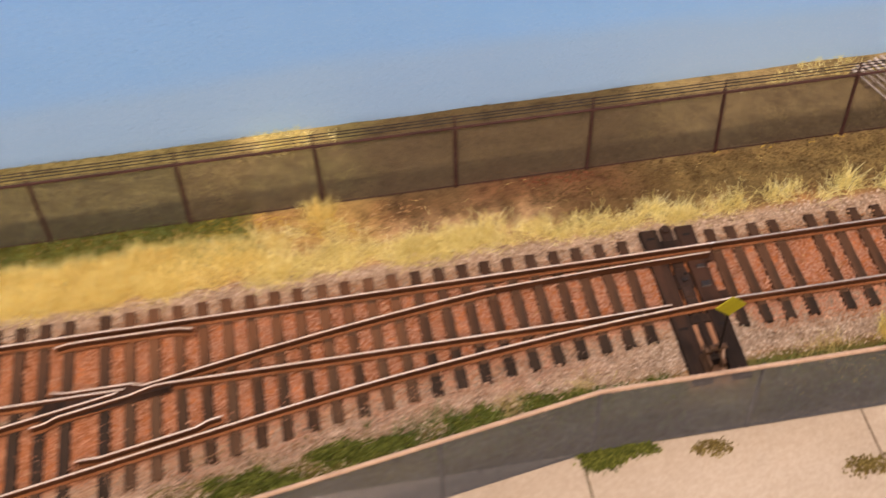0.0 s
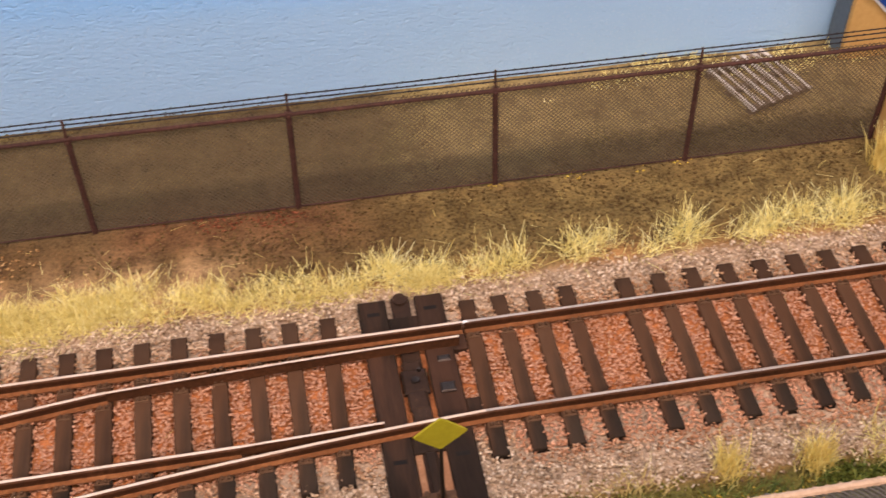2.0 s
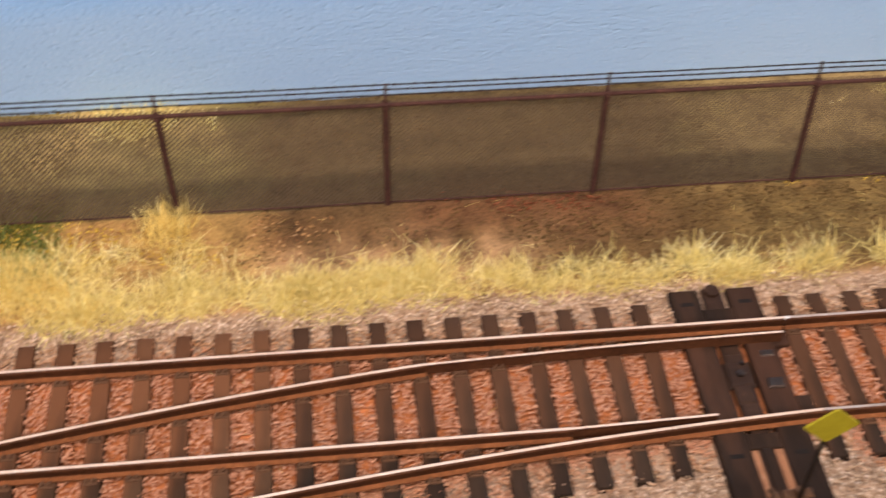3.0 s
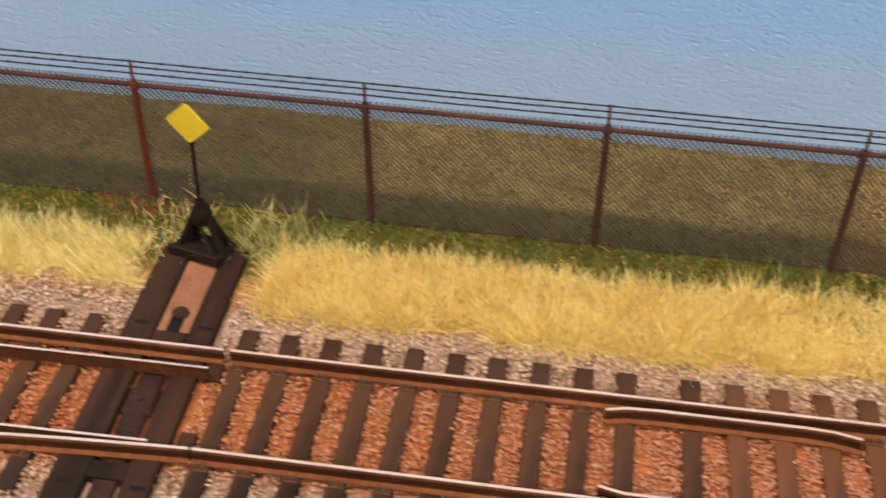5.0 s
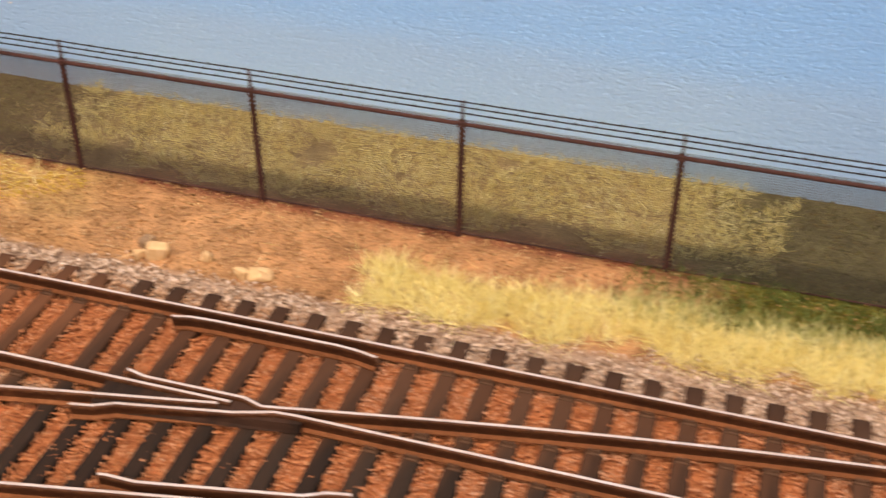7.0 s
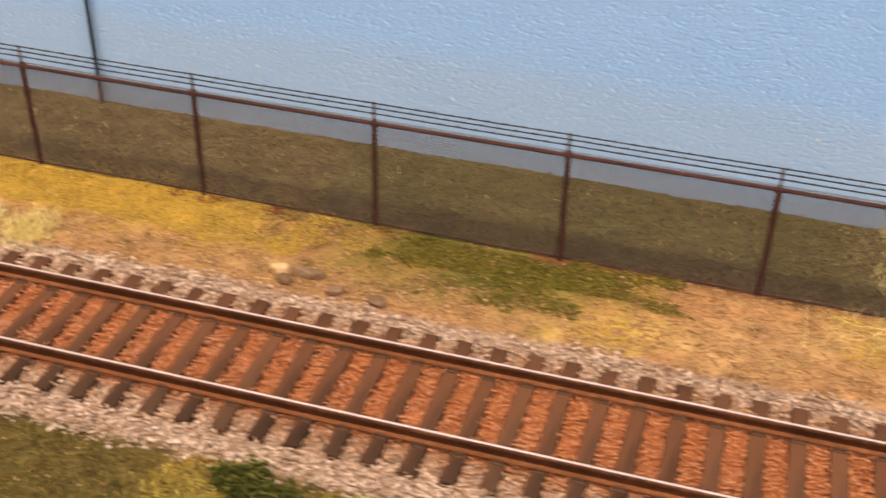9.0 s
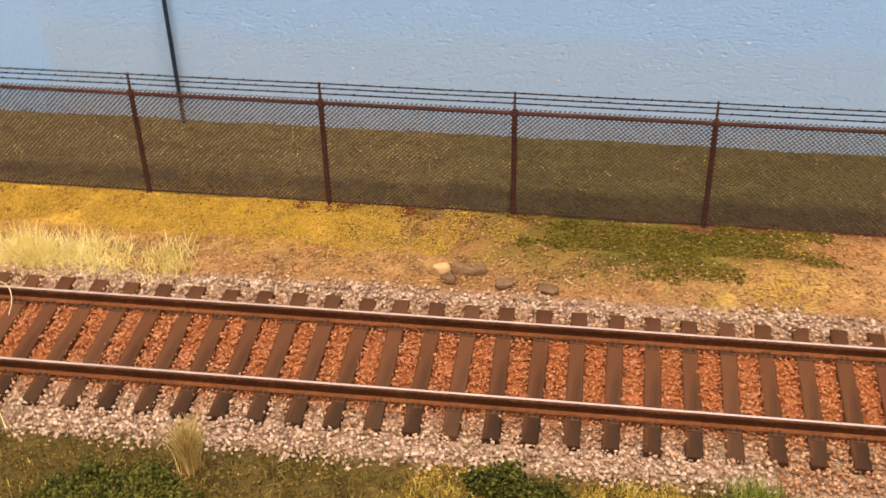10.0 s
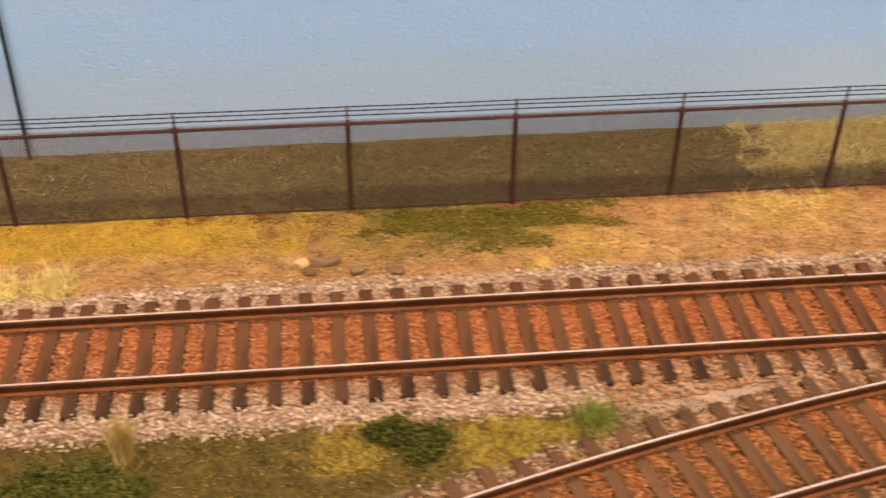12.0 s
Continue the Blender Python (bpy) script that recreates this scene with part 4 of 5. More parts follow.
def low_stand(x, y, z, rz, label):
    """An open stand: two cheeks on a foot plate, a cap with the mast through it, and a hanging lever."""
    s = thing("switch_stand", x, y, z, rz, label=label, category="switch stand", group="switch stands")
    part("base_plate", Shape().box(-0.26, 0.22, -0.34, 0.34, 0.0, 0.05, 0.012).box(-0.2, 0.12, -0.34, -0.16, 0.05, 0.16, 0.02), M_STAND_BROWN, s)
    for k in (-0.19, 0.11):
        part("cheek", Shape().box(k - 0.03, k + 0.03, -0.22, 0.26, 0.04, 0.34, 0.02).box(k - 0.045, k + 0.045, 0.1, 0.26, 0.04, 0.42, 0.015), M_STAND_BROWN, s)
    part("gear_case", Shape().box(-0.17, 0.1, -0.02, 0.12, 0.05, 0.3, 0.02), M_STAND, s)
    part("cap", Shape().box(-0.13, 0.26, 0.1, 0.24, 0.42, 0.5, 0.02).rod((0.06, 0.17, 0.5), (0.06, 0.17, 0.58), 0.07, 0.05, 10), M_STAND_BROWN, s)
    part("lever", Shape().rod((0.17, 0.1, 0.44), (0.1, -0.22, 0.14), 0.024, 0.024, 8).rod((0.1, -0.22, 0.14), (0.085, -0.3, 0.07), 0.04, 0.035, 8), M_RAILING, s, "tan lever")
    part("crank", Shape().rod((-0.06, 0.2, 0.2), (-0.1, 0.52, 0.06), 0.045, 0.04, 8), M_STAND_BROWN, s)
    mast = part("mast", Shape().rod((0.06, 0.1, 0.5), (0, 0, 2.4), 0.03, 0.026, 8), M_STAND, s)
    part("target", diamond(), M_TARGET_DULL, mast, "dull yellow diamond target")
    return s


switch_stand(29.66, 3.1, -0.19, -14, "black switch stand with a yellow diamond target by rear fence")
low_stand(50.66, -2.55, -0.19, 1, "brown switch stand with a yellow diamond target by front fence")


# ---- fences ----
def wire_panel(name, width, z0, z1, mat, step=0.085, r=0.0068):
    """One bay of chain link: two sets of slanting wires."""
    tall, verts, faces = z1 - z0, [], []
    for lay, sgn in ((0.006, 1), (-0.006, -1)):
        for c in np.arange(-tall + step / 2, width, step):
            a, b = max(0.0, -c), min(tall, width - c)
            if b - a < 0.02:
                continue
            ends = []
            for u in (a, b):
                px = c + u if sgn > 0 else width - (c + u)
                ends.append((px, lay, z0 + u))
            n = len(verts)
            for px, py, pz in ends:
                verts += [(px - r, py, pz + r * sgn), (px + r, py, pz - r * sgn), (px, py - 0.017, pz)]
            faces += [(n, n + 1, n + 4, n + 3), (n + 1, n + 2, n + 5, n + 4), (n + 2, n, n + 3, n + 5)]
    return Shape().add(verts, faces).mesh(name, mat)


NUDGE = [0, 0, 0.074, 0.081, 0.038, -0.01, -0.047, -0.053, -0.007, 0.054, 0.032, -0.021, 0.003, 0.01, -0.035, -0.005, -0.06, -0.059, -0.045, -0.03, 0.005, 0.084]
POSTS = [(-6.4612 + 3.4904 * k + NUDGE[k + 2]) for k in range(-2, 20)]
fence_y = lambda x: 4.364 - 0.0031 * x
fence = thing("chain_link_fence", POSTS[0], fence_y(POSTS[0]), GROUND, label="rusty brown chain-link fence with three strands of barbed wire", category="fence", group="fences")
FENCE_AT = fence.matrix_world.inverted()
ANGLE = math.degrees(math.atan(-0.0031))
post_shape = Shape().rod((0, 0, -0.4), (0, 0, 1.85), 0.052, 0.05, 8).rod((0, 0, 1.84), (0, 0, 2.22), 0.026, 0.022, 6).rod((0, 0, 1.76), (0, 0, 1.86), 0.066, 0.066, 8)
post_shape.rod((0, -0.05, 1.80), (0, -0.09, 1.80), 0.03, 0.03, 6)
post_mesh = post_shape.mesh("post", M_FENCE)
for x in POSTS:
    red = x == POSTS[12]
    part("post", post_shape.mesh("post", M_FENCE_RED) if red else post_mesh, M_FENCE, fence, "post with red rust" if red else "", at=FENCE_AT @ pose(x * CM, fence_y(x) * CM, 0, float(R.normal(0, 0.6)), float(R.normal(0, 0.7)), 0))
for a, b in zip(POSTS, POSTS[1:]):
    wire = M_MESH_BROWN if a > 38 else M_MESH_OLIVE if a > 21 else M_MESH
    part("wire_mesh", wire_panel("wire_mesh", b - a, -0.29, 1.885, wire), wire, fence, "brown chain-link mesh",
         at=FENCE_AT @ pose(a * CM, (fence_y(a) + 0.03) * CM, 0, 0, 0, ANGLE))
part("top_rail", Shape().rod((POSTS[0], fence_y(POSTS[0]), 1.81), (POSTS[-1], fence_y(POSTS[-1]), 1.81), 0.036, 0.036, 8), M_FENCE, fence, at=FENCE_AT)
# a thin rod draws the dark line along the foot of the mesh
part("bottom_rod", Shape().rod((POSTS[0], fence_y(POSTS[0]), -0.268), (POSTS[-1], fence_y(POSTS[-1]), -0.268), 0.014, 0.014, 6), M_FENCE, fence, "thin dark rod along the foot of the mesh", at=FENCE_AT)
for k, z in enumerate((2.005, 2.112, 2.205)):
    w = Shape()
    for a, b in zip(POSTS, POSTS[1:]):
        pts = [a + (b - a) * u for u in (0, 0.33, 0.66, 1)]
        zs = [z, z - 0.006, z - 0.006, z]
        for i in range(3):
            w.rod((pts[i], fence_y(pts[i]), zs[i]), (pts[i + 1], fence_y(pts[i + 1]), zs[i + 1]), 0.0125, 0.0125, 5)
    for x in np.arange(POSTS[0] + 0.1 * k, POSTS[-1], 0.31):
        w.rod((x - 0.014, fence_y(x), z - 0.021), (x + 0.014, fence_y(x), z + 0.021), 0.012, 0.012, 4)
    part("barbed_wire", w, M_WIRE, fence, "barbed wire strand", at=FENCE_AT)

front = thing("chain_link_fence", 47.4, -4.15, GROUND, label="grey chain-link fence with a tan top rail along the pavement", category="fence", group="fences")
FRONT_AT = front.matrix_world.inverted()
FRONT = [(47.4 - 3.49 * k * math.cos(0.163), -4.15 - 3.49 * k * math.sin(0.163)) for k in (3, 2, 1)] + [(47.4 + 3.49 * k, -4.15) for k in range(0, 9)]
front_post = Shape().rod((0, 0, -0.4), (0, 0, 1.98), 0.05, 0.048, 8).mesh("post", M_MESH_GREY)
for x, y in FRONT:
    part("post", front_post, M_MESH_GREY, front, at=FRONT_AT @ pose(x * CM, (y + 0.02) * CM, 0))
for (ax, ay), (bx, by) in zip(FRONT, FRONT[1:]):
    part("wire_mesh", wire_panel("wire_mesh", math.hypot(bx - ax, by - ay), -0.3, 1.96, M_MESH_GREY, 0.085, 0.0064), M_MESH_GREY, front, "grey chain-link mesh",
         at=FRONT_AT @ pose(ax * CM, (ay - 0.03) * CM, 0, 0, 0, math.degrees(math.atan2(by - ay, bx - ax))))
    n = int(math.hypot(bx - ax, by - ay) / 0.16)
    r = Shape().rod((ax, ay, 1.95), (bx, by, 1.95), 0.05, 0.05, 8)
    for k in range(n):
        u = (k + 0.5) / n
        px, py = ax + (bx - ax) * u, ay + (by - ay) * u
        r.rod((px - 0.025, py - 0.05, 1.93), (px + 0.025, py + 0.05, 1.97), 0.022, 0.022, 5)
    part("top_rail", r, M_RAILING, front, "tan top rail", at=FRONT_AT)
    low = Shape().rod((ax, ay - 0.03, -0.27), (bx, by - 0.03, -0.27), 0.022, 0.022, 6)
    for k in range(2 * n):
        u = (k + 0.5) / (2 * n)
        px, py = ax + (bx - ax) * u, ay + (by - ay) * u - 0.03
        low.rod((px - 0.02, py, -0.3), (px + 0.02, py, -0.24), 0.018, 0.018, 4)
    part("bottom_edge", low, M_MESH_GREY, front, "twisted bottom edge of the mesh", at=FRONT_AT)


# ---- pavement ----
pavement = tagged(new("pavement"), "beige concrete pavement slabs beyond the front fence", "pavement", kind="structure")
pavement.empty_display_size = 0.01
for x0, x1 in ((34.2, 40.58), (40.62, 47.08), (47.12, 53.5), (53.54, 60.0), (60.04, 66.5), (66.54, 73), (73.04, 79.4)):
    for y0, y1 in ((-11.0, -4.2), (-17.6, -11.04)):
        part("slab", Shape().box(x0, x1, y0, y1, -0.5, GROUND, 0.012), M_CONCRETE, pavement)


# ---- ballast ----
N = 305000
bx, by = R.uniform(-14, 64, N), R.uniform(-5.6, 2.7, N)
off = track_offset(bx, by)
edge = np.where((bx > 38) & (bx < 50) & (by < 0), 2.75, np.where((bx > 50) & (by < 0), 2.55, np.where((bx > 21.5) & (bx < 31.2) & (by > 0), 2.42, np.where(by < 0, 2.3, 2.08)))) + 0.17 * lumps(bx, by, 1.2, 5.0)
edge = np.where((bx < 8) & (np.abs(by) > off + 0.01), 1.64 + 0.12 * lumps(bx, by, 0.8, 55.0), edge)
keep = (off < edge - R.uniform(0, 0.3, N)) & ((off < 1.25) | (bx > 26) | (R.uniform(0, 1, N) < 0.74))
# stones do not lie on the ties of the main track
all_ties = np.array(sorted([-0.43 + PITCH * k for k in range(-24, 24)] + [28.56 - 0.57 * k for k in range(27)] + [35.94 - 0.572 * k for k in range(10)]
                           + [49.51 - 0.578 * k for k in range(23)] + [51.77 + 0.564 * k for k in range(4)] + [54.41 + 0.589 * k for k in range(20)]))
near_tie = np.abs(bx[:, None] - all_ties[None]).min(1)
keep &= ~((near_tie < 0.115 - R.uniform(0, 0.03, N)) & (np.abs(by) < 1.5))
for tip, far, near in ((TIP_A, 1.75, -2.95), (TIP_B, 3.15, -1.75)):
    keep &= ~((bx > tip - 1.6) & (bx < tip - 0.2) & (by > near) & (by < far) & (R.uniform(0, 1, N) < 0.97))
bx, by, off, near_tie = bx[keep], by[keep], off[keep], near_tie[keep]
bz = np.where(off < 1.5, -0.285, -0.29 - 0.022 * (off - 1.5)) + R.normal(0, 0.012, len(bx))
# some stones pile against the ties
bz += np.where((near_tie < 0.17) & (R.uniform(0, 1, len(bx)) < 0.4), 0.035, 0)
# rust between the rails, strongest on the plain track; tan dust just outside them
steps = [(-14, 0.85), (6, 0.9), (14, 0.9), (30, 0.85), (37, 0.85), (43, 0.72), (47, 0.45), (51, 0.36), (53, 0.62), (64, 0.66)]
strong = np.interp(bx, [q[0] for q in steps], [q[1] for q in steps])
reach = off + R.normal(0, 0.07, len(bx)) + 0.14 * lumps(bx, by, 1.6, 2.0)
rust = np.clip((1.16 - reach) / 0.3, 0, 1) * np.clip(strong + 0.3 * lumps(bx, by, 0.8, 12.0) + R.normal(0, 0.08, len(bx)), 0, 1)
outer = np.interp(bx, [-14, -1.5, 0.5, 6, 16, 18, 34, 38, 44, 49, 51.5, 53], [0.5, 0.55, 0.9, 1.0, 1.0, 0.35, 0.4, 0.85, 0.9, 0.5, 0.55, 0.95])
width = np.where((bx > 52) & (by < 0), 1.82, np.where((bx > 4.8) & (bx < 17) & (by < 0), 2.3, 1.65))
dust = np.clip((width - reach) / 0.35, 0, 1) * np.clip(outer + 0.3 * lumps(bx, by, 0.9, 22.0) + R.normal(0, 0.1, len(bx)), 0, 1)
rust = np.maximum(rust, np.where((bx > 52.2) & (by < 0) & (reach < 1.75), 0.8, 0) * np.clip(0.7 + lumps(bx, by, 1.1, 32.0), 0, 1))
coarse = (np.clip((off - 0.95) / 0.4, 0, 1) * np.clip((26 - bx) / 12, 0, 1))[:, None, None]
low = 0.55 + 0.23 * np.clip((off - 0.95) / 0.3, 0, 1)[:, None]
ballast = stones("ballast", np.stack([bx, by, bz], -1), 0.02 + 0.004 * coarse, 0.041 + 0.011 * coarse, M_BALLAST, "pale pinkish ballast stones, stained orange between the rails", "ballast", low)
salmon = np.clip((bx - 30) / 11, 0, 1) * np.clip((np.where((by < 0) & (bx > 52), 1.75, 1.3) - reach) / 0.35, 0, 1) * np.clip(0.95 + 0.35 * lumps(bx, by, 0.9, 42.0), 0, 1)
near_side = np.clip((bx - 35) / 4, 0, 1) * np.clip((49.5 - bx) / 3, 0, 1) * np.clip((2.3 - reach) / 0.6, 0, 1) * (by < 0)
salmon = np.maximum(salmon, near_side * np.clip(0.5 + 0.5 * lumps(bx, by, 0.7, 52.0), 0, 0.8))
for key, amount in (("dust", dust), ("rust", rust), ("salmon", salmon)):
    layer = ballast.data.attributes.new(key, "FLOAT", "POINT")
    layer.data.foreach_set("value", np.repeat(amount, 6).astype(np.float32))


# ---- ground cover ----
def patch(n, x0, x1, y0, y1, size=1.5, seed=1.0, cut=-0.2):
    """Places in a rectangle with a ragged, patchy outline."""
    x, y = R.uniform(x0, x1, n), R.uniform(y0, y1, n)
    u = np.minimum(np.minimum((x - x0), (x1 - x)) / 1.2, np.minimum((y - y0), (y1 - y)) / 0.35).clip(0, 1)
    ok = lumps(x, y, size, seed) > cut + 0.75 * (1 - u) - 0.1
    return x[ok], y[ok]


def cover(name, areas, lo, hi, mat, label, flat=0.7, lift=0.0):
    global R
    R = np.random.default_rng(int(areas[0][0] + 10 * areas[0][6]))
    xs, ys = [], []
    for a in areas:
        x, y = patch(*a)
        xs.append(x)
        ys.append(y)
    x, y = np.concatenate(xs), np.concatenate(ys)
    z = GROUND - 0.005 + 0.035 * lumps(x, y, 1.7, 3.0) + R.uniform(-0.014, 0.02, len(x)) + lift
    return stones(name, np.stack([x, y, z], -1), lo, hi, mat, label, "ground cover", flat)


cover("earth_grit", [(7000, -14, 43, 1.85, 4.5, 1.0, 4.0, -0.3), (4500, 5, 20, 1.9, 4.5, 1.0, 6.0, -0.6), (5000, -15, 6, 1.9, 3.2, 0.6, 66.0, -0.3), (2500, -14, 40, -6, -2.0, 1.0, 7.0, -0.2)],
      0.009, 0.035, M_GRIT, "tan earth grit and crumbs")
M_RUST_SOIL = surface("rust_red_soil", [(0.1, (0.1, 0.026, 0.012)), (0.5, (0.21, 0.06, 0.027)), (0.9, (0.36, 0.13, 0.06))], 3000, 200, 0.95, 0, vary="island", vary_amount=0.7)
M_CLOD = surface("soil_clod", [(0.1, (0.17, 0.085, 0.032)), (0.3, (0.36, 0.195, 0.076)), (0.7, (0.52, 0.31, 0.13)), (0.95, (0.68, 0.47, 0.25))], 3000, 200, 0.95, 0, vary="island", vary_amount=0.75)
cover("soil_clods", [(4200, -8, 14, 1.95, 3.2, 0.5, 71.0, -0.1), (500, -3, 2, 3.0, 4.4, 0.6, 75.0, 0.0), (2200, 5, 22, 2.0, 4.4, 0.7, 72.0, -0.1), (260, -0.2, 1.9, 2.05, 2.5, 0.5, 73.0, -0.3), (800, 40, 46, 2.2, 4.2, 0.7, 74.0, 0.0)],
      0.012, 0.045, M_CLOD, "small brown clods of dry soil", 0.45)
cover("yellow_turf", [(700, 4.0, 6.4, 2.2, 3.1, 0.7, 12.0, -0.1), (260, 5.2, 6.6, 3.5, 4.3, 0.6, 12.5, -0.2), (1500, 8.2, 11.6, 2.8, 4.3, 0.7, 13.0, -0.15),
                      (900, 39, 43.5, 2.9, 4.3, 0.9, 14.0, -0.2), (1600, 51.5, 60, -3.8, -2.5, 0.5, 16.0, 0.0), (500, 52, 58, 3.9, 4.4, 0.7, 16.0, 0.0)],
      0.01, 0.034, M_TURF_YELLOW, "golden yellow ground foam turf")
cover("yellow_turf", [(30000, -14, -0.2, 2.9, 4.55, 0.9, 11.0, -0.3), (9000, -14, 0.4, 2.4, 3.6, 0.5, 11.5, 0.0), (3000, -1.5, 1.6, 3.0, 4.5, 0.4, 11.8, 0.05)],
      0.007, 0.024, M_TURF_OCHRE, "golden yellow ground foam in front of the fence", lift=0.008)
cover("yellow_turf", [(4000, -14, 8, -4.2, -2.0, 0.5, 15.0, 0.02), (3400, -0.9, 1.0, -3.2, -2.0, 0.6, 15.5, -0.2), (5600, 1.9, 4.4, -3.3, -2.15, 0.6, 15.7, -0.3)],
      0.006, 0.016, M_TURF_YELLOW, "golden yellow ground foam beside the ballast")
cover("rust_soil", [(700, 27.5, 29.1, 3.85, 4.42, 0.6, 81.0, -0.6), (1500, 12, 22, 4.1, 4.45, 0.6, 82.0, -0.3), (700, 46.3, 50, 3.8, 4.42, 0.7, 83.0, -0.3), (1300, -4, 1.5, 4.05, 4.45, 0.5, 84.0, -0.2), (1000, 5, 12, 4.1, 4.45, 0.5, 84.5, -0.1)],
      0.008, 0.028, M_RUST_SOIL, "rust red soil at the foot of the fence", lift=0.02)
cover("green_turf", [(7600, 0.0, 6.9, 3.2, 4.45, 0.7, 21.0, -0.2), (4000, 1.2, 5.2, 2.4, 3.9, 0.6, 21.5, -0.02), (1400, 2.4, 4.9, 2.55, 3.8, 0.45, 77.0, -0.2), (7000, 21.5, 40, 2.9, 4.45, 1.6, 22.0, -0.5), (2400, -14, 9, -4.6, -2.05, 0.8, 23.0, -0.1), (2200, 51.4, 62, -3.9, -2.15, 0.8, 24.0, -0.25),
                     (2000, 37.5, 41.4, -4.3, -3.3, 0.7, 25.0, -0.6), (1700, 40.5, 43.6, -3.9, -3.0, 0.7, 25.2, -0.6), (1300, 43, 46, -3.5, -2.75, 0.6, 25.4, -0.5), (2000, 45.4, 50.1, -3.8, -2.6, 0.7, 25.6, -0.5)],
      0.01, 0.035, M_TURF_GREEN, "olive green ground foam turf", lift=0.01)
cover("olive_turf", [(2400, -3.2, 1.4, 3.0, 4.45, 0.35, 38.0, 0.05), (1300, 0.2, 5.5, 2.5, 3.6, 0.35, 38.5, 0.1), (1500, -10, -2, 2.8, 4.4, 0.3, 38.8, 0.25)], 0.008, 0.026, M_TURF_OLIVE, "olive brown flecks of foam on the earth")
cover("bank_turf", [(8000, -0.8, 10.5, 4.35, 7.15, 1.8, 36.0, -0.75), (6000, 22, 31.3, 4.35, 7.15, 1.8, 37.0, -0.7)], 0.01, 0.036, M_TURF_BANK, "dark green ground foam turf behind the fence")
cover("brown_turf", [(9000, 48, 64, 2.2, 4.5, 1.4, 31.0, -0.7), (900, 43, 49, 2.9, 4.5, 0.8, 31.5, -0.2), (1800, -14, 1.5, 3.95, 4.45, 0.4, 34.0, -0.1), (900, 5, 22, 4.0, 4.4, 0.5, 34.0, 0.0), (3500, 43.5, 52, 4.35, 7.15, 1.8, 32.0, -0.75)], 0.008, 0.033, M_TURF_BROWN, "dark brown ground foam turf")
cover("olive_turf", [(7500, -15, -0.2, 4.35, 7.4, 1.8, 32.0, -0.75), (2600, 0, 11, 4.35, 7.4, 0.6, 32.0, 0.0), (2600, 22, 31, 4.35, 7.4, 0.7, 32.0, 0.0), (5000, 30.5, 40.5, 4.35, 7.4, 1.8, 32.0, -0.75), (1000, 10, 23, 4.35, 5.2, 1.0, 32.0, -0.2), (2600, 54, 66, 4.35, 5.3, 1.0, 32.0, -0.5), (600, 0, 6.5, 3.7, 4.45, 0.6, 34.0, -0.1),
                     (8500, -14, 9, -4.6, -2.0, 0.8, 35.0, -0.6)],
      0.014, 0.04, M_TURF_OLIVE, "olive brown ground foam turf")


def grass(name, areas, lo, hi, mat, label, **more):
    global R
    R = np.random.default_rng(int(areas[0][0] + 10 * areas[0][6]))
    xs, ys = [], []
    for a in areas:
        x, y = patch(*a)
        xs.append(x)
        ys.append(y)
    x, y = np.concatenate(xs), np.concatenate(ys)
    return blades(name, np.stack([x, y, 0 * x + GROUND - 0.02], -1), lo, hi, mat, label, "grass", **more)


def clumps(n, per, x0, x1, y0, y1, spread):
    """Places of fibres that stand in tufts."""
    global R
    R = np.random.default_rng(n + per)
    cx, cy = R.uniform(x0, x1, n), R.uniform(y0, y1, n)
    x = np.repeat(cx, per) + R.normal(0, spread, n * per)
    y = np.repeat(cy, per) + R.normal(0, spread * 0.6, n * per)
    return np.stack([x, y, 0 * x + GROUND - 0.02], -1)


grass("straw_grass_bed", [(30000, 30.75, 38.5, 1.85, 3.3, 0.8, 41.0, -0.7), (9000, 37, 41.6, 1.85, 3.5, 0.9, 41.0, -0.25)], 0.18, 0.54, M_STRAW_GOLD, "dense golden straw grass beside the track", lean=1.0, width=0.006)
grass("straw_grass_bed", [(15000, 16.8, 25.8, 1.9, 3.15, 0.9, 42.0, -0.45), (10000, 24.8, 29.0, 2.2, 3.3, 0.8, 42.0, -0.5)], 0.16, 0.48, M_STRAW, "pale straw grass beside the track", lean=1.15, width=0.0065)
grass("green_grass_edge", [(4800, 20.5, 29.0, 2.7, 3.6, 0.7, 68.0, -0.2)], 0.16, 0.42, M_STRAW_GREEN, "greenish straw grass behind the straw bed", lean=1.0, width=0.007)
grass("straw_grass_bed", [(6500, 40.2, 46.5, 1.75, 2.7, 1.2, 43.0, -0.35), (4200, 38.6, 43.4, 2.2, 3.7, 0.8, 43.5, -0.1), (900, 42, 47, 2.4, 3.2, 0.7, 43.7, 0.1)], 0.14, 0.45, M_STRAW_FIELD, "golden straw grass beside the track", lean=1.25, width=0.008)
grass("straw_grass_bed", [(6000, -16, -6.0, 1.75, 2.6, 1.2, 44.0, -0.6)], 0.16, 0.4, M_STRAW, "pale straw grass beside the track", lean=1.25, width=0.008)
blades("straw_tufts", clumps(34, 110, -14, -6.3, 1.85, 2.6, 0.16), 0.3, 0.62, M_STRAW, "pale straw tufts with long stray fibres", "grass", lean=1.0, width=0.006)
blades("straw_tufts", clumps(56, 95, 44.2, 51.5, 1.95, 2.6, 0.17), 0.1, 0.44, M_STRAW_FIELD, "scattered dull gold straw tufts beside the track", "grass", lean=1.15, width=0.0065)
blades("straw_tufts", clumps(24, 80, 50, 60.5, 2.05, 2.6, 0.15), 0.15, 0.62, M_STRAW, "spiky pale straw tufts beside the track", "grass", lean=0.9, width=0.0065)
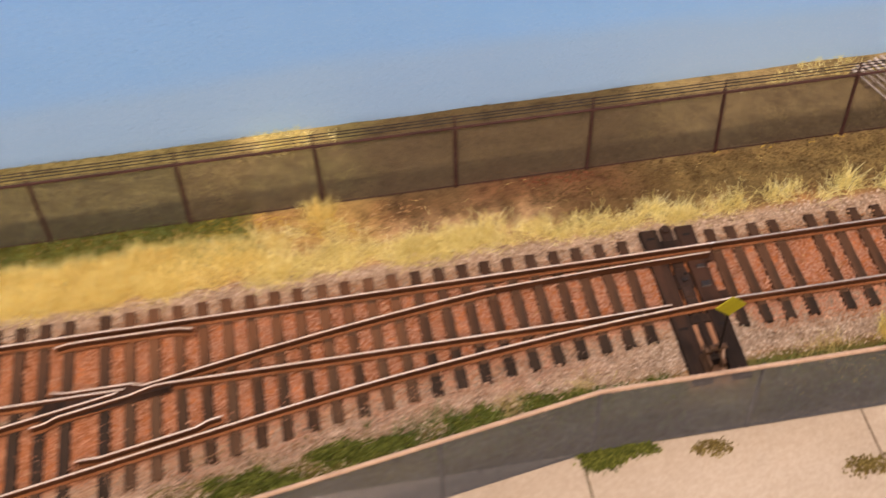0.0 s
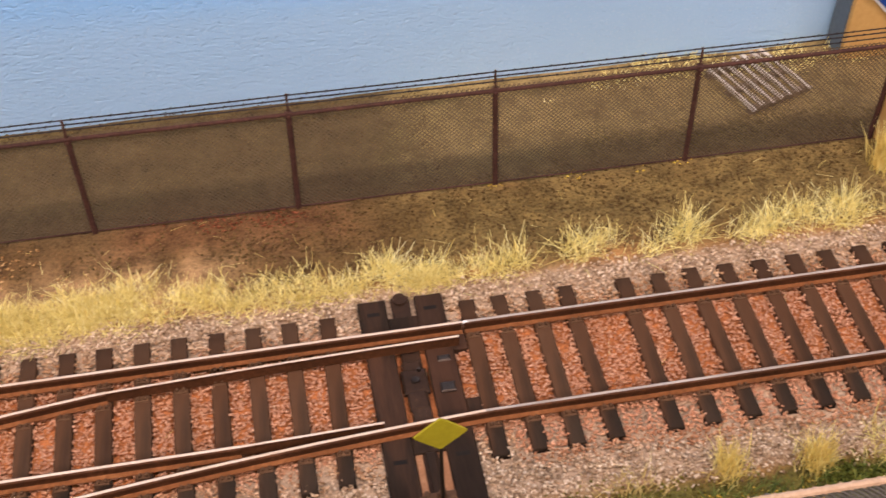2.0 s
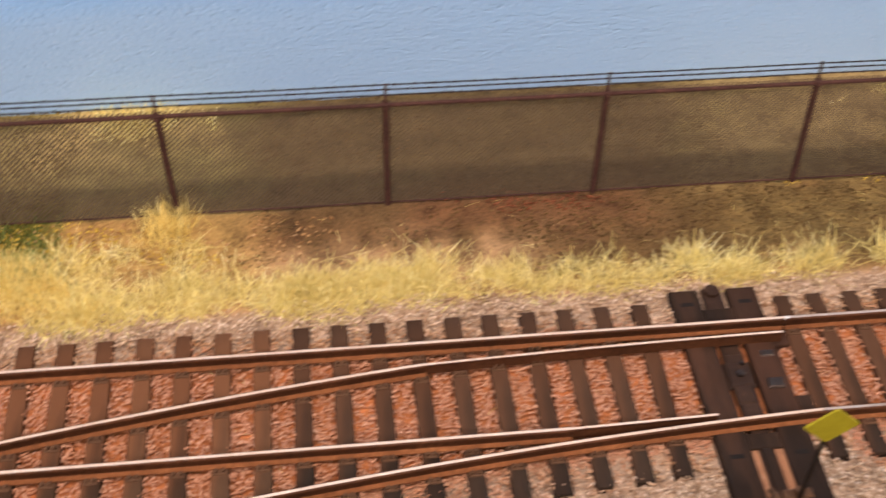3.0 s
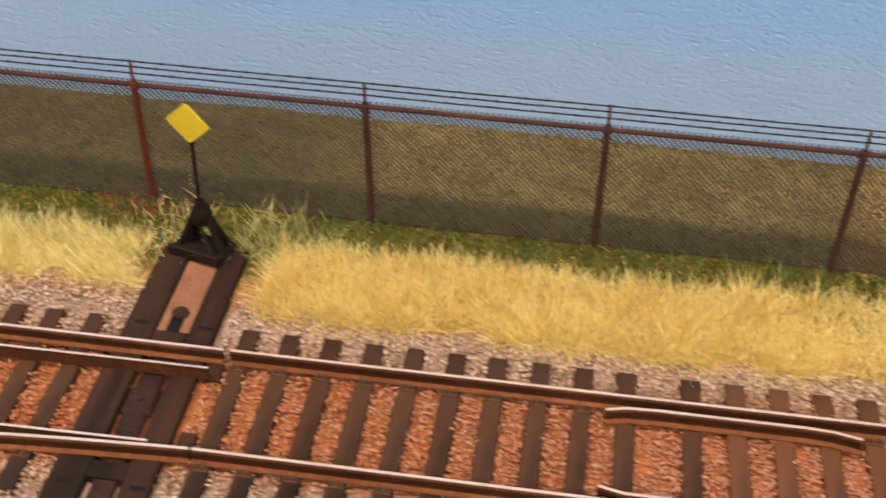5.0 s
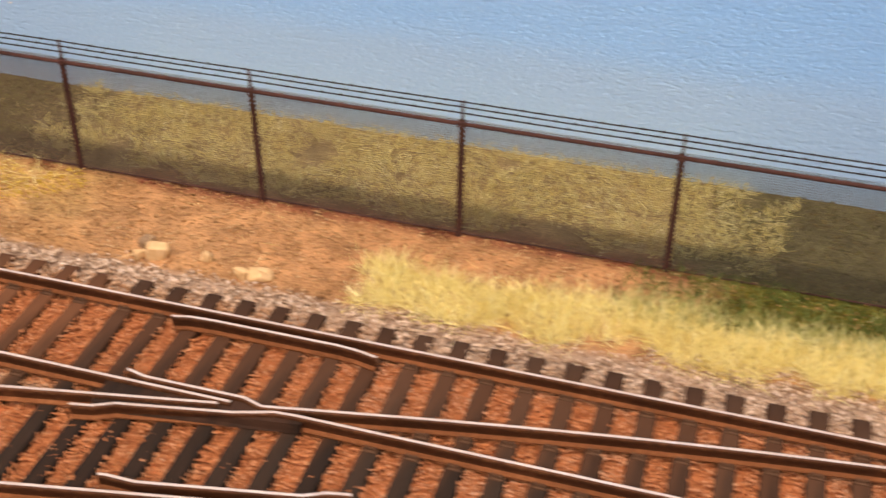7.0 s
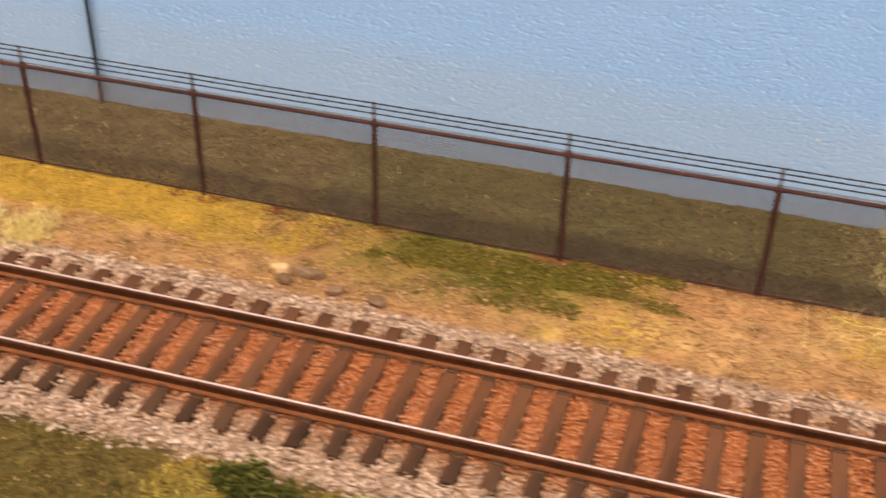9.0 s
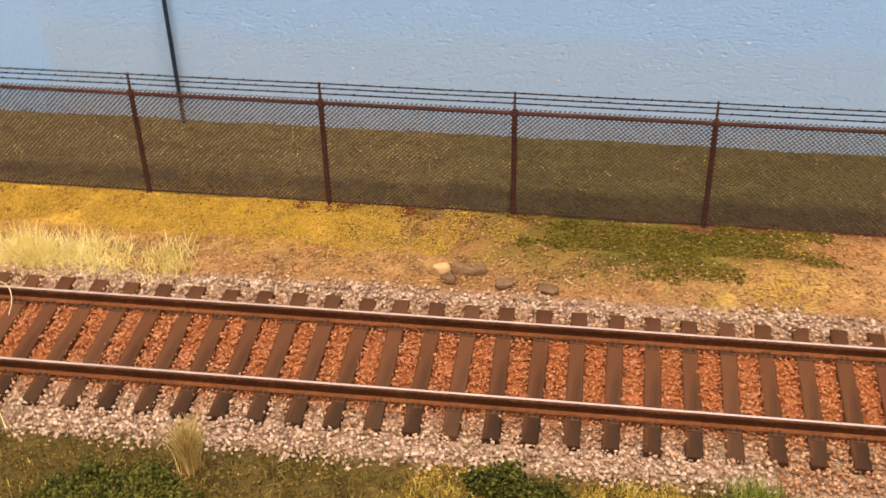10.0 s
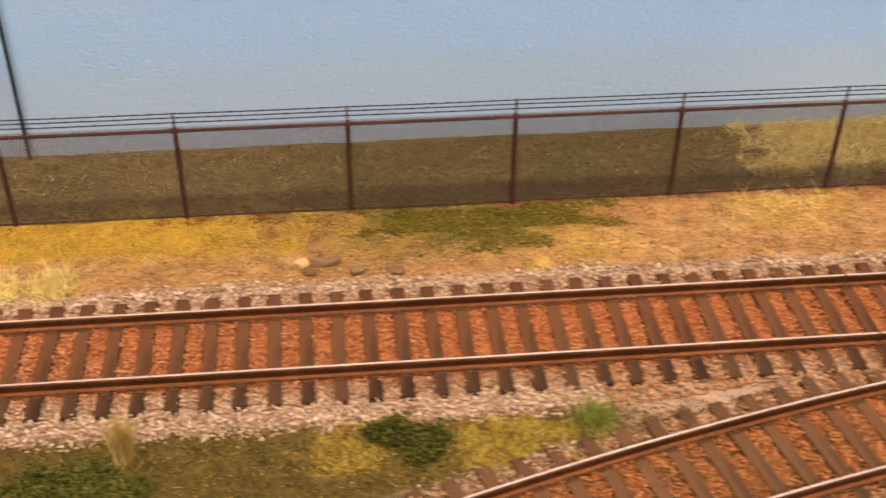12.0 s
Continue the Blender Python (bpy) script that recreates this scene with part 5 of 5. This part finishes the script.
blades("straw_tufts", clumps(30, 45, 50, 60.5, 2.0, 2.5, 0.17), 0.1, 0.36, M_STRAW_FIELD, "low dull gold straw tufts beside the track", "grass", lean=1.2, width=0.0065)
grass("straw_litter", [(480, 40, 48, 2.2, 3.4, 0.6, 45.5, -0.1), (110, 40, 62, 2.4, 4.3, 1.0, 45.0, -0.3), (90, -8, 20, 2.0, 4.3, 1.0, 46.0, -0.4), (120, 20, 30, 2.5, 4.3, 1.0, 47.0, -0.4), (70, 42, 58, -1.6, 1.9, 1.0, 48.0, -0.4), (25, -9, 10, -1.8, 1.9, 1.0, 49.0, -0.4)], 0.14, 0.42, M_STRAW_FIELD, "fallen straw fibres on the earth", lean=1.5, width=0.0045, least=1.28)
grass("straw_bank", [(19000, 9.3, 23.5, 4.5, 7.4, 0.9, 51.0, -0.35), (2200, 40.0, 42.9, 6.2, 7.4, 1.0, 52.0, -0.35), (2600, 54.2, 66, 6.2, 7.4, 1.3, 53.0, -0.2)],
      0.1, 0.3, M_STRAW, "yellow straw grass behind the fence", lean=1.0, width=0.010)
grass("straw_flecks", [(420, -14, 0.5, 4.8, 6.9, 0.8, 56.0, -0.1), (160, 0, 10, 4.8, 6.9, 0.8, 57.0, 0.0)], 0.1, 0.28, M_STRAW_DUSTY, "pale straw flecks in the turf behind the fence", lean=1.2, width=0.011)
grass("straw_litter", [(230, 8.2, 11.4, 3.3, 4.3, 0.7, 58.0, -0.3)], 0.35, 0.9, M_STRAW, "loose straw fibres over a yellow patch", lean=1.3, width=0.005, least=1.2)
grass("green_grass_edge", [(9500, 20.8, 40.5, 2.9, 4.35, 1.0, 61.0, -0.7)], 0.08, 0.26, M_GREENGRASS, "short green grass at the foot of the rear fence", lean=0.8, width=0.009)
grass("green_grass_edge", [(3000, 42.5, 50, -4.1, -2.55, 0.6, 62.0, -0.3), (3200, 51.3, 61, -4.0, -2.5, 0.6, 63.0, -0.35)], 0.15, 0.4, M_GREENGRASS, "short green grass", lean=0.7, width=0.009)
grass("yellow_grass", [(2600, -0.9, 1.0, -3.2, -2.0, 0.5, 15.5, -0.25), (4200, 1.9, 4.5, -3.3, -2.1, 0.5, 15.7, -0.3), (900, -10, 3, -4.2, -2.2, 0.4, 69.0, 0.15)], 0.05, 0.15, M_YELLOWGRASS, "short yellow grass beside the ballast", lean=1.0, width=0.01)
grass("moss_grass", [(15000, -14, 9.5, -4.6, -2.0, 0.8, 64.0, -0.55), (3000, 51.3, 61, -3.8, -2.35, 0.6, 65.0, -0.3), (3500, 37.5, 50, -4.1, -2.55, 0.6, 65.5, -0.25)], 0.06, 0.22, M_MOSS, "short olive moss grass beside the ballast", lean=0.9, width=0.009)


# ---- single tufts, shrubs and stones ----
M_FRESHGRASS = fibre("fresh_grass", [(0.1, (0.11, 0.14, 0.018)), (0.5, (0.25, 0.3, 0.042)), (0.9, (0.5, 0.52, 0.12))])


def tuft(x, y, n, lo, hi, spread, mat, label, lean=0.3, width=0.008):
    p = np.stack([R.normal(0, spread, n), R.normal(0, spread, n), 0 * R.normal(0, 1, n) - 0.02], -1)
    ob = blades("grass_tuft", p, lo, hi, mat, label, "grass tuft", lean=lean, width=width)
    del ob["kind"]
    ob["group"] = "single tufts"
    ob.matrix_world = pose(x * CM, y * CM, GROUND * CM)


tuft(42.2, 3.85, 360, 0.25, 0.65, 0.2, M_STRAW_GOLD, "golden straw tuft at the foot of a fence post", 0.5)
tuft(59.86, 3.42, 420, 0.5, 1.0, 0.1, M_STRAW_GOLD, "tall golden straw tuft in front of the low wall", 0.16)
tuft(-3.42, -2.52, 520, 0.45, 1.0, 0.06, M_STRAW_DUSTY, "pale straw tuft beside the ballast", 0.1, 0.01)
tuft(-5.35, 2.2, 700, 0.14, 0.36, 0.24, M_STRAW_FIELD, "short straw tuft at the end of the grass bed", 0.7)
tuft(-7.0, -2.4, 900, 0.45, 0.85, 0.2, M_STRAW, "dense pale straw tuft beside the ballast", 0.22, 0.01)
tuft(56.2, -2.45, 260, 0.4, 0.75, 0.12, M_STRAW_GOLD, "golden straw tuft beside the ballast", 0.25)
tuft(54.9, -2.35, 220, 0.35, 0.7, 0.12, M_STRAW_GOLD, "golden straw tuft beside the ballast", 0.3)
tuft(4.43, -2.35, 480, 0.2, 0.42, 0.17, M_FRESHGRASS, "fresh green grass tuft beside the ballast", 0.6)
tuft(57.4, -2.5, 260, 0.2, 0.55, 0.25, M_STRAW_FIELD, "dull gold straw tuft beside the ballast", 0.6)
tuft(53.4, -2.55, 200, 0.15, 0.4, 0.25, M_STRAW_DUSTY, "thin dusty straw tuft beside the ballast", 0.8)
tuft(45.9, -2.75, 160, 0.15, 0.4, 0.22, M_STRAW_DUSTY, "thin dusty straw tuft on the ballast edge", 0.9)
tuft(47.6, -2.6, 160, 0.15, 0.4, 0.22, M_STRAW_DUSTY, "thin dusty straw tuft on the ballast edge", 0.9)
tuft(30.55, 3.45, 380, 0.25, 0.6, 0.32, M_STRAW_GREEN, "greenish straw tuft beside the switch stand", 0.7)
tuft(29.0, 3.6, 170, 0.15, 0.4, 0.35, M_STRAW, "pale straw tuft behind the switch stand", 0.9)


M_SHRUB_OLIVE = surface("dark_olive_foam", [(0.1, (0.026, 0.03, 0.005)), (0.5, (0.07, 0.078, 0.013)), (0.9, (0.19, 0.18, 0.035))], 2500, 200, 0.9, 0, vary="island", vary_amount=0.6)


def shrub(x, y, rx, ry, rz, n, label, mat=M_SHRUB):
    """Foam foliage in several uneven clumps that grow out of one another."""
    global R
    everywhere, R = R, np.random.default_rng(int(abs(x) * 100 + abs(y) * 10))
    ob = thing("shrub", x, y, GROUND, label=label, category="shrub", group="foam shrubs")
    m = max(4, int(13 * rx))
    for k in range(m):
        cx, cy = rx * (2 * (k + R.uniform(0.1, 0.9)) / m - 1) * 0.85, R.normal(0, ry * 0.45)
        w = R.uniform(0.16, 0.3) * (1.15 - 0.5 * abs(cx) / rx)
        c = max(70, int(n * w * w * 4.5))
        d = R.normal(size=(c, 3))
        d /= np.linalg.norm(d, axis=1, keepdims=True)
        d *= R.uniform(0.5, 1.0, (c, 1)) * (1 + 0.7 * np.array([noise.noise(Vector(q) * 2.0 + Vector((x, y, k))) for q in d]))[:, None]
        p = d * (w * 1.15, w, rz * R.uniform(0.7, 1.3)) + (cx, cy, 0)
        p[: c // 6, :2] += R.normal(0, 0.11, (c // 6, 2)) * (1, min(1, ry * 4))
        p[: c // 6, 2] *= 0.2
        p[:, 2] = np.abs(p[:, 2])
        clump = stones("foliage", p, 0.018, 0.05, mat, "", "", 1.0, ob)
        del clump["kind"]
    R = everywhere


for sx, sy, rx, ry, rz, n, mat, words in (
        (1.25, -2.55, 0.68, 0.42, 0.36, 1000, M_SHRUB_OLIVE, "dark green foam shrub beside the ballast"), (-4.2, -3.1, 1.4, 0.55, 0.16, 800, M_SHRUB_OLIVE, "dark green foam shrub in the olive turf"),
        (40.0, -3.75, 1.2, 0.32, 0.15, 700, M_SHRUB, "green foam shrub between ballast and front fence"), (42.4, -3.28, 1.3, 0.26, 0.14, 700, M_SHRUB, "green foam shrub between ballast and front fence"),
        (44.9, -3.0, 0.7, 0.2, 0.1, 600, M_SHRUB, "low green foam shrub beside the ballast"),
        (47.2, -2.95, 1.2, 0.26, 0.13, 600, M_SHRUB, "green foam shrub inside the front fence"), (49.2, -2.95, 0.6, 0.3, 0.12, 600, M_SHRUB, "low green foam shrub inside the front fence"),
        (57.0, -2.85, 0.9, 0.3, 0.22, 700, M_SHRUB, "green foam shrub beside the ballast"),
        (47.9, -4.36, 0.9, 0.12, 0.1, 600, M_SHRUB, "green weeds at the foot of the front fence"), (47.45, -4.5, 0.3, 0.12, 0.09, 700, M_SHRUB, "green weeds on the edge of the pavement"),
        (49.95, -4.58, 0.36, 0.05, 0.035, 260, M_TURF_OLIVE, "dry olive weeds on the pavement"), (53.1, -5.58, 0.42, 0.05, 0.035, 260, M_TURF_OLIVE, "dry olive weeds on the pavement joint")):
    shrub(sx, sy, rx, ry, rz, n, words, mat)


def rock(x, y, rx, ry, rz, mat, label, turn=0.0):
    """A broken stone: the hull of a few points, with worn edges."""
    own = np.random.default_rng(int(abs(x) * 100 + y * 1000))
    bm = bmesh.new()
    q = own.uniform(-1, 1, (26, 3))
    q /= np.abs(q).max(axis=1, keepdims=True) ** 0.9
    for p in q:
        bm.verts.new((p[0] * rx * CM, p[1] * ry * CM, p[2] * rz * CM))
    hull = bmesh.ops.convex_hull(bm, input=bm.verts)
    bmesh.ops.delete(bm, geom=list({v for v in hull["geom_interior"] if isinstance(v, bmesh.types.BMVert)}), context="VERTS")
    bmesh.ops.bevel(bm, geom=bm.edges[:], offset=0.012 * CM, segments=1, affect="EDGES")
    me = bpy.data.meshes.new("rock")
    bm.to_mesh(me)
    bm.free()
    me.materials.append(mat)
    ob = tagged(new("rock", me), label, "rock", "loose rocks")
    ob.matrix_world = pose(x * CM, y * CM, (GROUND + rz * 0.45) * CM, 0, 0, turn)


rock(-0.5, 2.4, 0.16, 0.12, 0.14, M_ROCK_TAN, "small squarish tan rock on dry earth", 4)
rock(-0.12, 2.47, 0.2, 0.12, 0.13, M_ROCK, "small grey-brown rock on dry earth", 12)
rock(0.14, 2.52, 0.13, 0.1, 0.11, M_ROCK, "small grey-brown rock on dry earth", 30)
rock(-0.36, 2.24, 0.15, 0.1, 0.09, M_ROCK, "small grey-brown rock on dry earth", -10)
rock(0.6, 2.17, 0.15, 0.1, 0.09, M_ROCK, "small dark brown rock beside the ballast", 8)
rock(1.35, 2.12, 0.18, 0.1, 0.06, M_ROCK, "flat dark brown rock beside the ballast", -6)
rock(13.5, 2.3, 0.2, 0.15, 0.162, M_ROCK_TAN, "tan rock in weeds on dry earth", 20)
rock(13.25, 2.2, 0.12, 0.09, 0.087, M_ROCK_TAN, "small tan rock on dry earth", 50)
rock(13.2, 2.5, 0.14, 0.1, 0.108, M_ROCK, "brown rock on dry earth", 75)
rock(14.3, 2.45, 0.13, 0.1, 0.108, M_ROCK_TAN, "pale tan rock on dry earth", 110)
rock(15.05, 2.15, 0.14, 0.1, 0.108, M_ROCK_TAN, "tan rock on dry earth", 140)
rock(15.35, 2.2, 0.2, 0.13, 0.11, M_ROCK_TAN, "tan rock on dry earth", 15)


hair = Shape()
curl = [(-8.05 + 0.75 * math.sin(1.5 * u), 0.95 - 0.75 * u * u, 0.03 + 0.07 * math.sin(3.1 * u) - 0.16 * max(0, u - 0.6)) for u in np.linspace(0, 1, 9)]
for a, b in zip(curl, curl[1:]):
    hair.rod(a, b, 0.007, 0.007, 5)
solid("fibre", hair, M_STRAW, "pale curled straw fibre lying over the rail", "fibre")


# ---- things behind the fence ----
pole = thing("street_pole", -6.55, 7.03, GROUND - 0.1, label="thin dark blue pole in front of the backdrop", category="pole")
part("shaft", Shape().rod((0, 0, -0.1), (0, 0, 9.5), 0.045, 0.036, 10), M_POLE, pole)

pallet = thing("pallet", 58.4, 6.0, GROUND + 0.03, 20, label="weathered pale wooden pallet lying behind the fence", category="pallet")
for y in (-0.62, 0.0, 0.62):
    part("bearer", Shape().box(-0.72, 0.72, y - 0.06, y + 0.06, 0.02, 0.14, 0.01), M_PALLET_DARK, pallet, "dark wooden bearer")
board = Shape().box(-0.045, 0.045, -0.72, 0.72, 0.14, 0.175, 0.006).mesh("board", M_PALLET)
for k in range(7):
    part("board", board, M_PALLET, pallet, at=pose((-0.66 + 0.22 * k) * CM, float(R.normal(0, 0.02)) * CM, 0, 0, 0, float(R.normal(0, 1.0))))

shed = thing("building", 60.3, 6.47, GROUND, label="tan building against the backdrop, its side wall coloured as shaded", category="building")
part("front_wall", Shape().box(0.03, 9, 0, 0.12, 0, 5.5), M_TAN, shed, "tan painted front wall")
part("side_wall", Shape().box(0, 0.12, 0.12, 0.66, 0, 5.5), M_SLATE_SHADE, shed, "side wall in slate grey for its shade")
dock = thing("low_wall", 60.02, 3.5, GROUND, label="tan low wall with a pale cap at the fence's end", category="wall")
part("wall_block", Shape().box(0, 6, 0, 0.72, -0.1, 1.36, 0.01), M_TAN, dock)
part("cap", Shape().box(-0.05, 6.05, -0.05, 0.77, 1.36, 1.45, 0.015), M_MESH_GREY, dock, "pale grey cap")
sign = thing("sign_board", 61.03, 6.42, 0.73, label="blue sign board with a white border on the building", category="sign")
sign.matrix_world = pose(61.03 * CM, 6.42 * CM, 0.73 * CM, 0, 45, 0)
part("border", Shape().box(-1.5, 1.5, 0, 0.05, 0, 3.0), M_WHITE, sign, "white border")
part("panel", Shape().box(-1.44, 1.44, -0.02, 0.0, 0.06, 2.94), M_BLUE, sign, "blue panel")
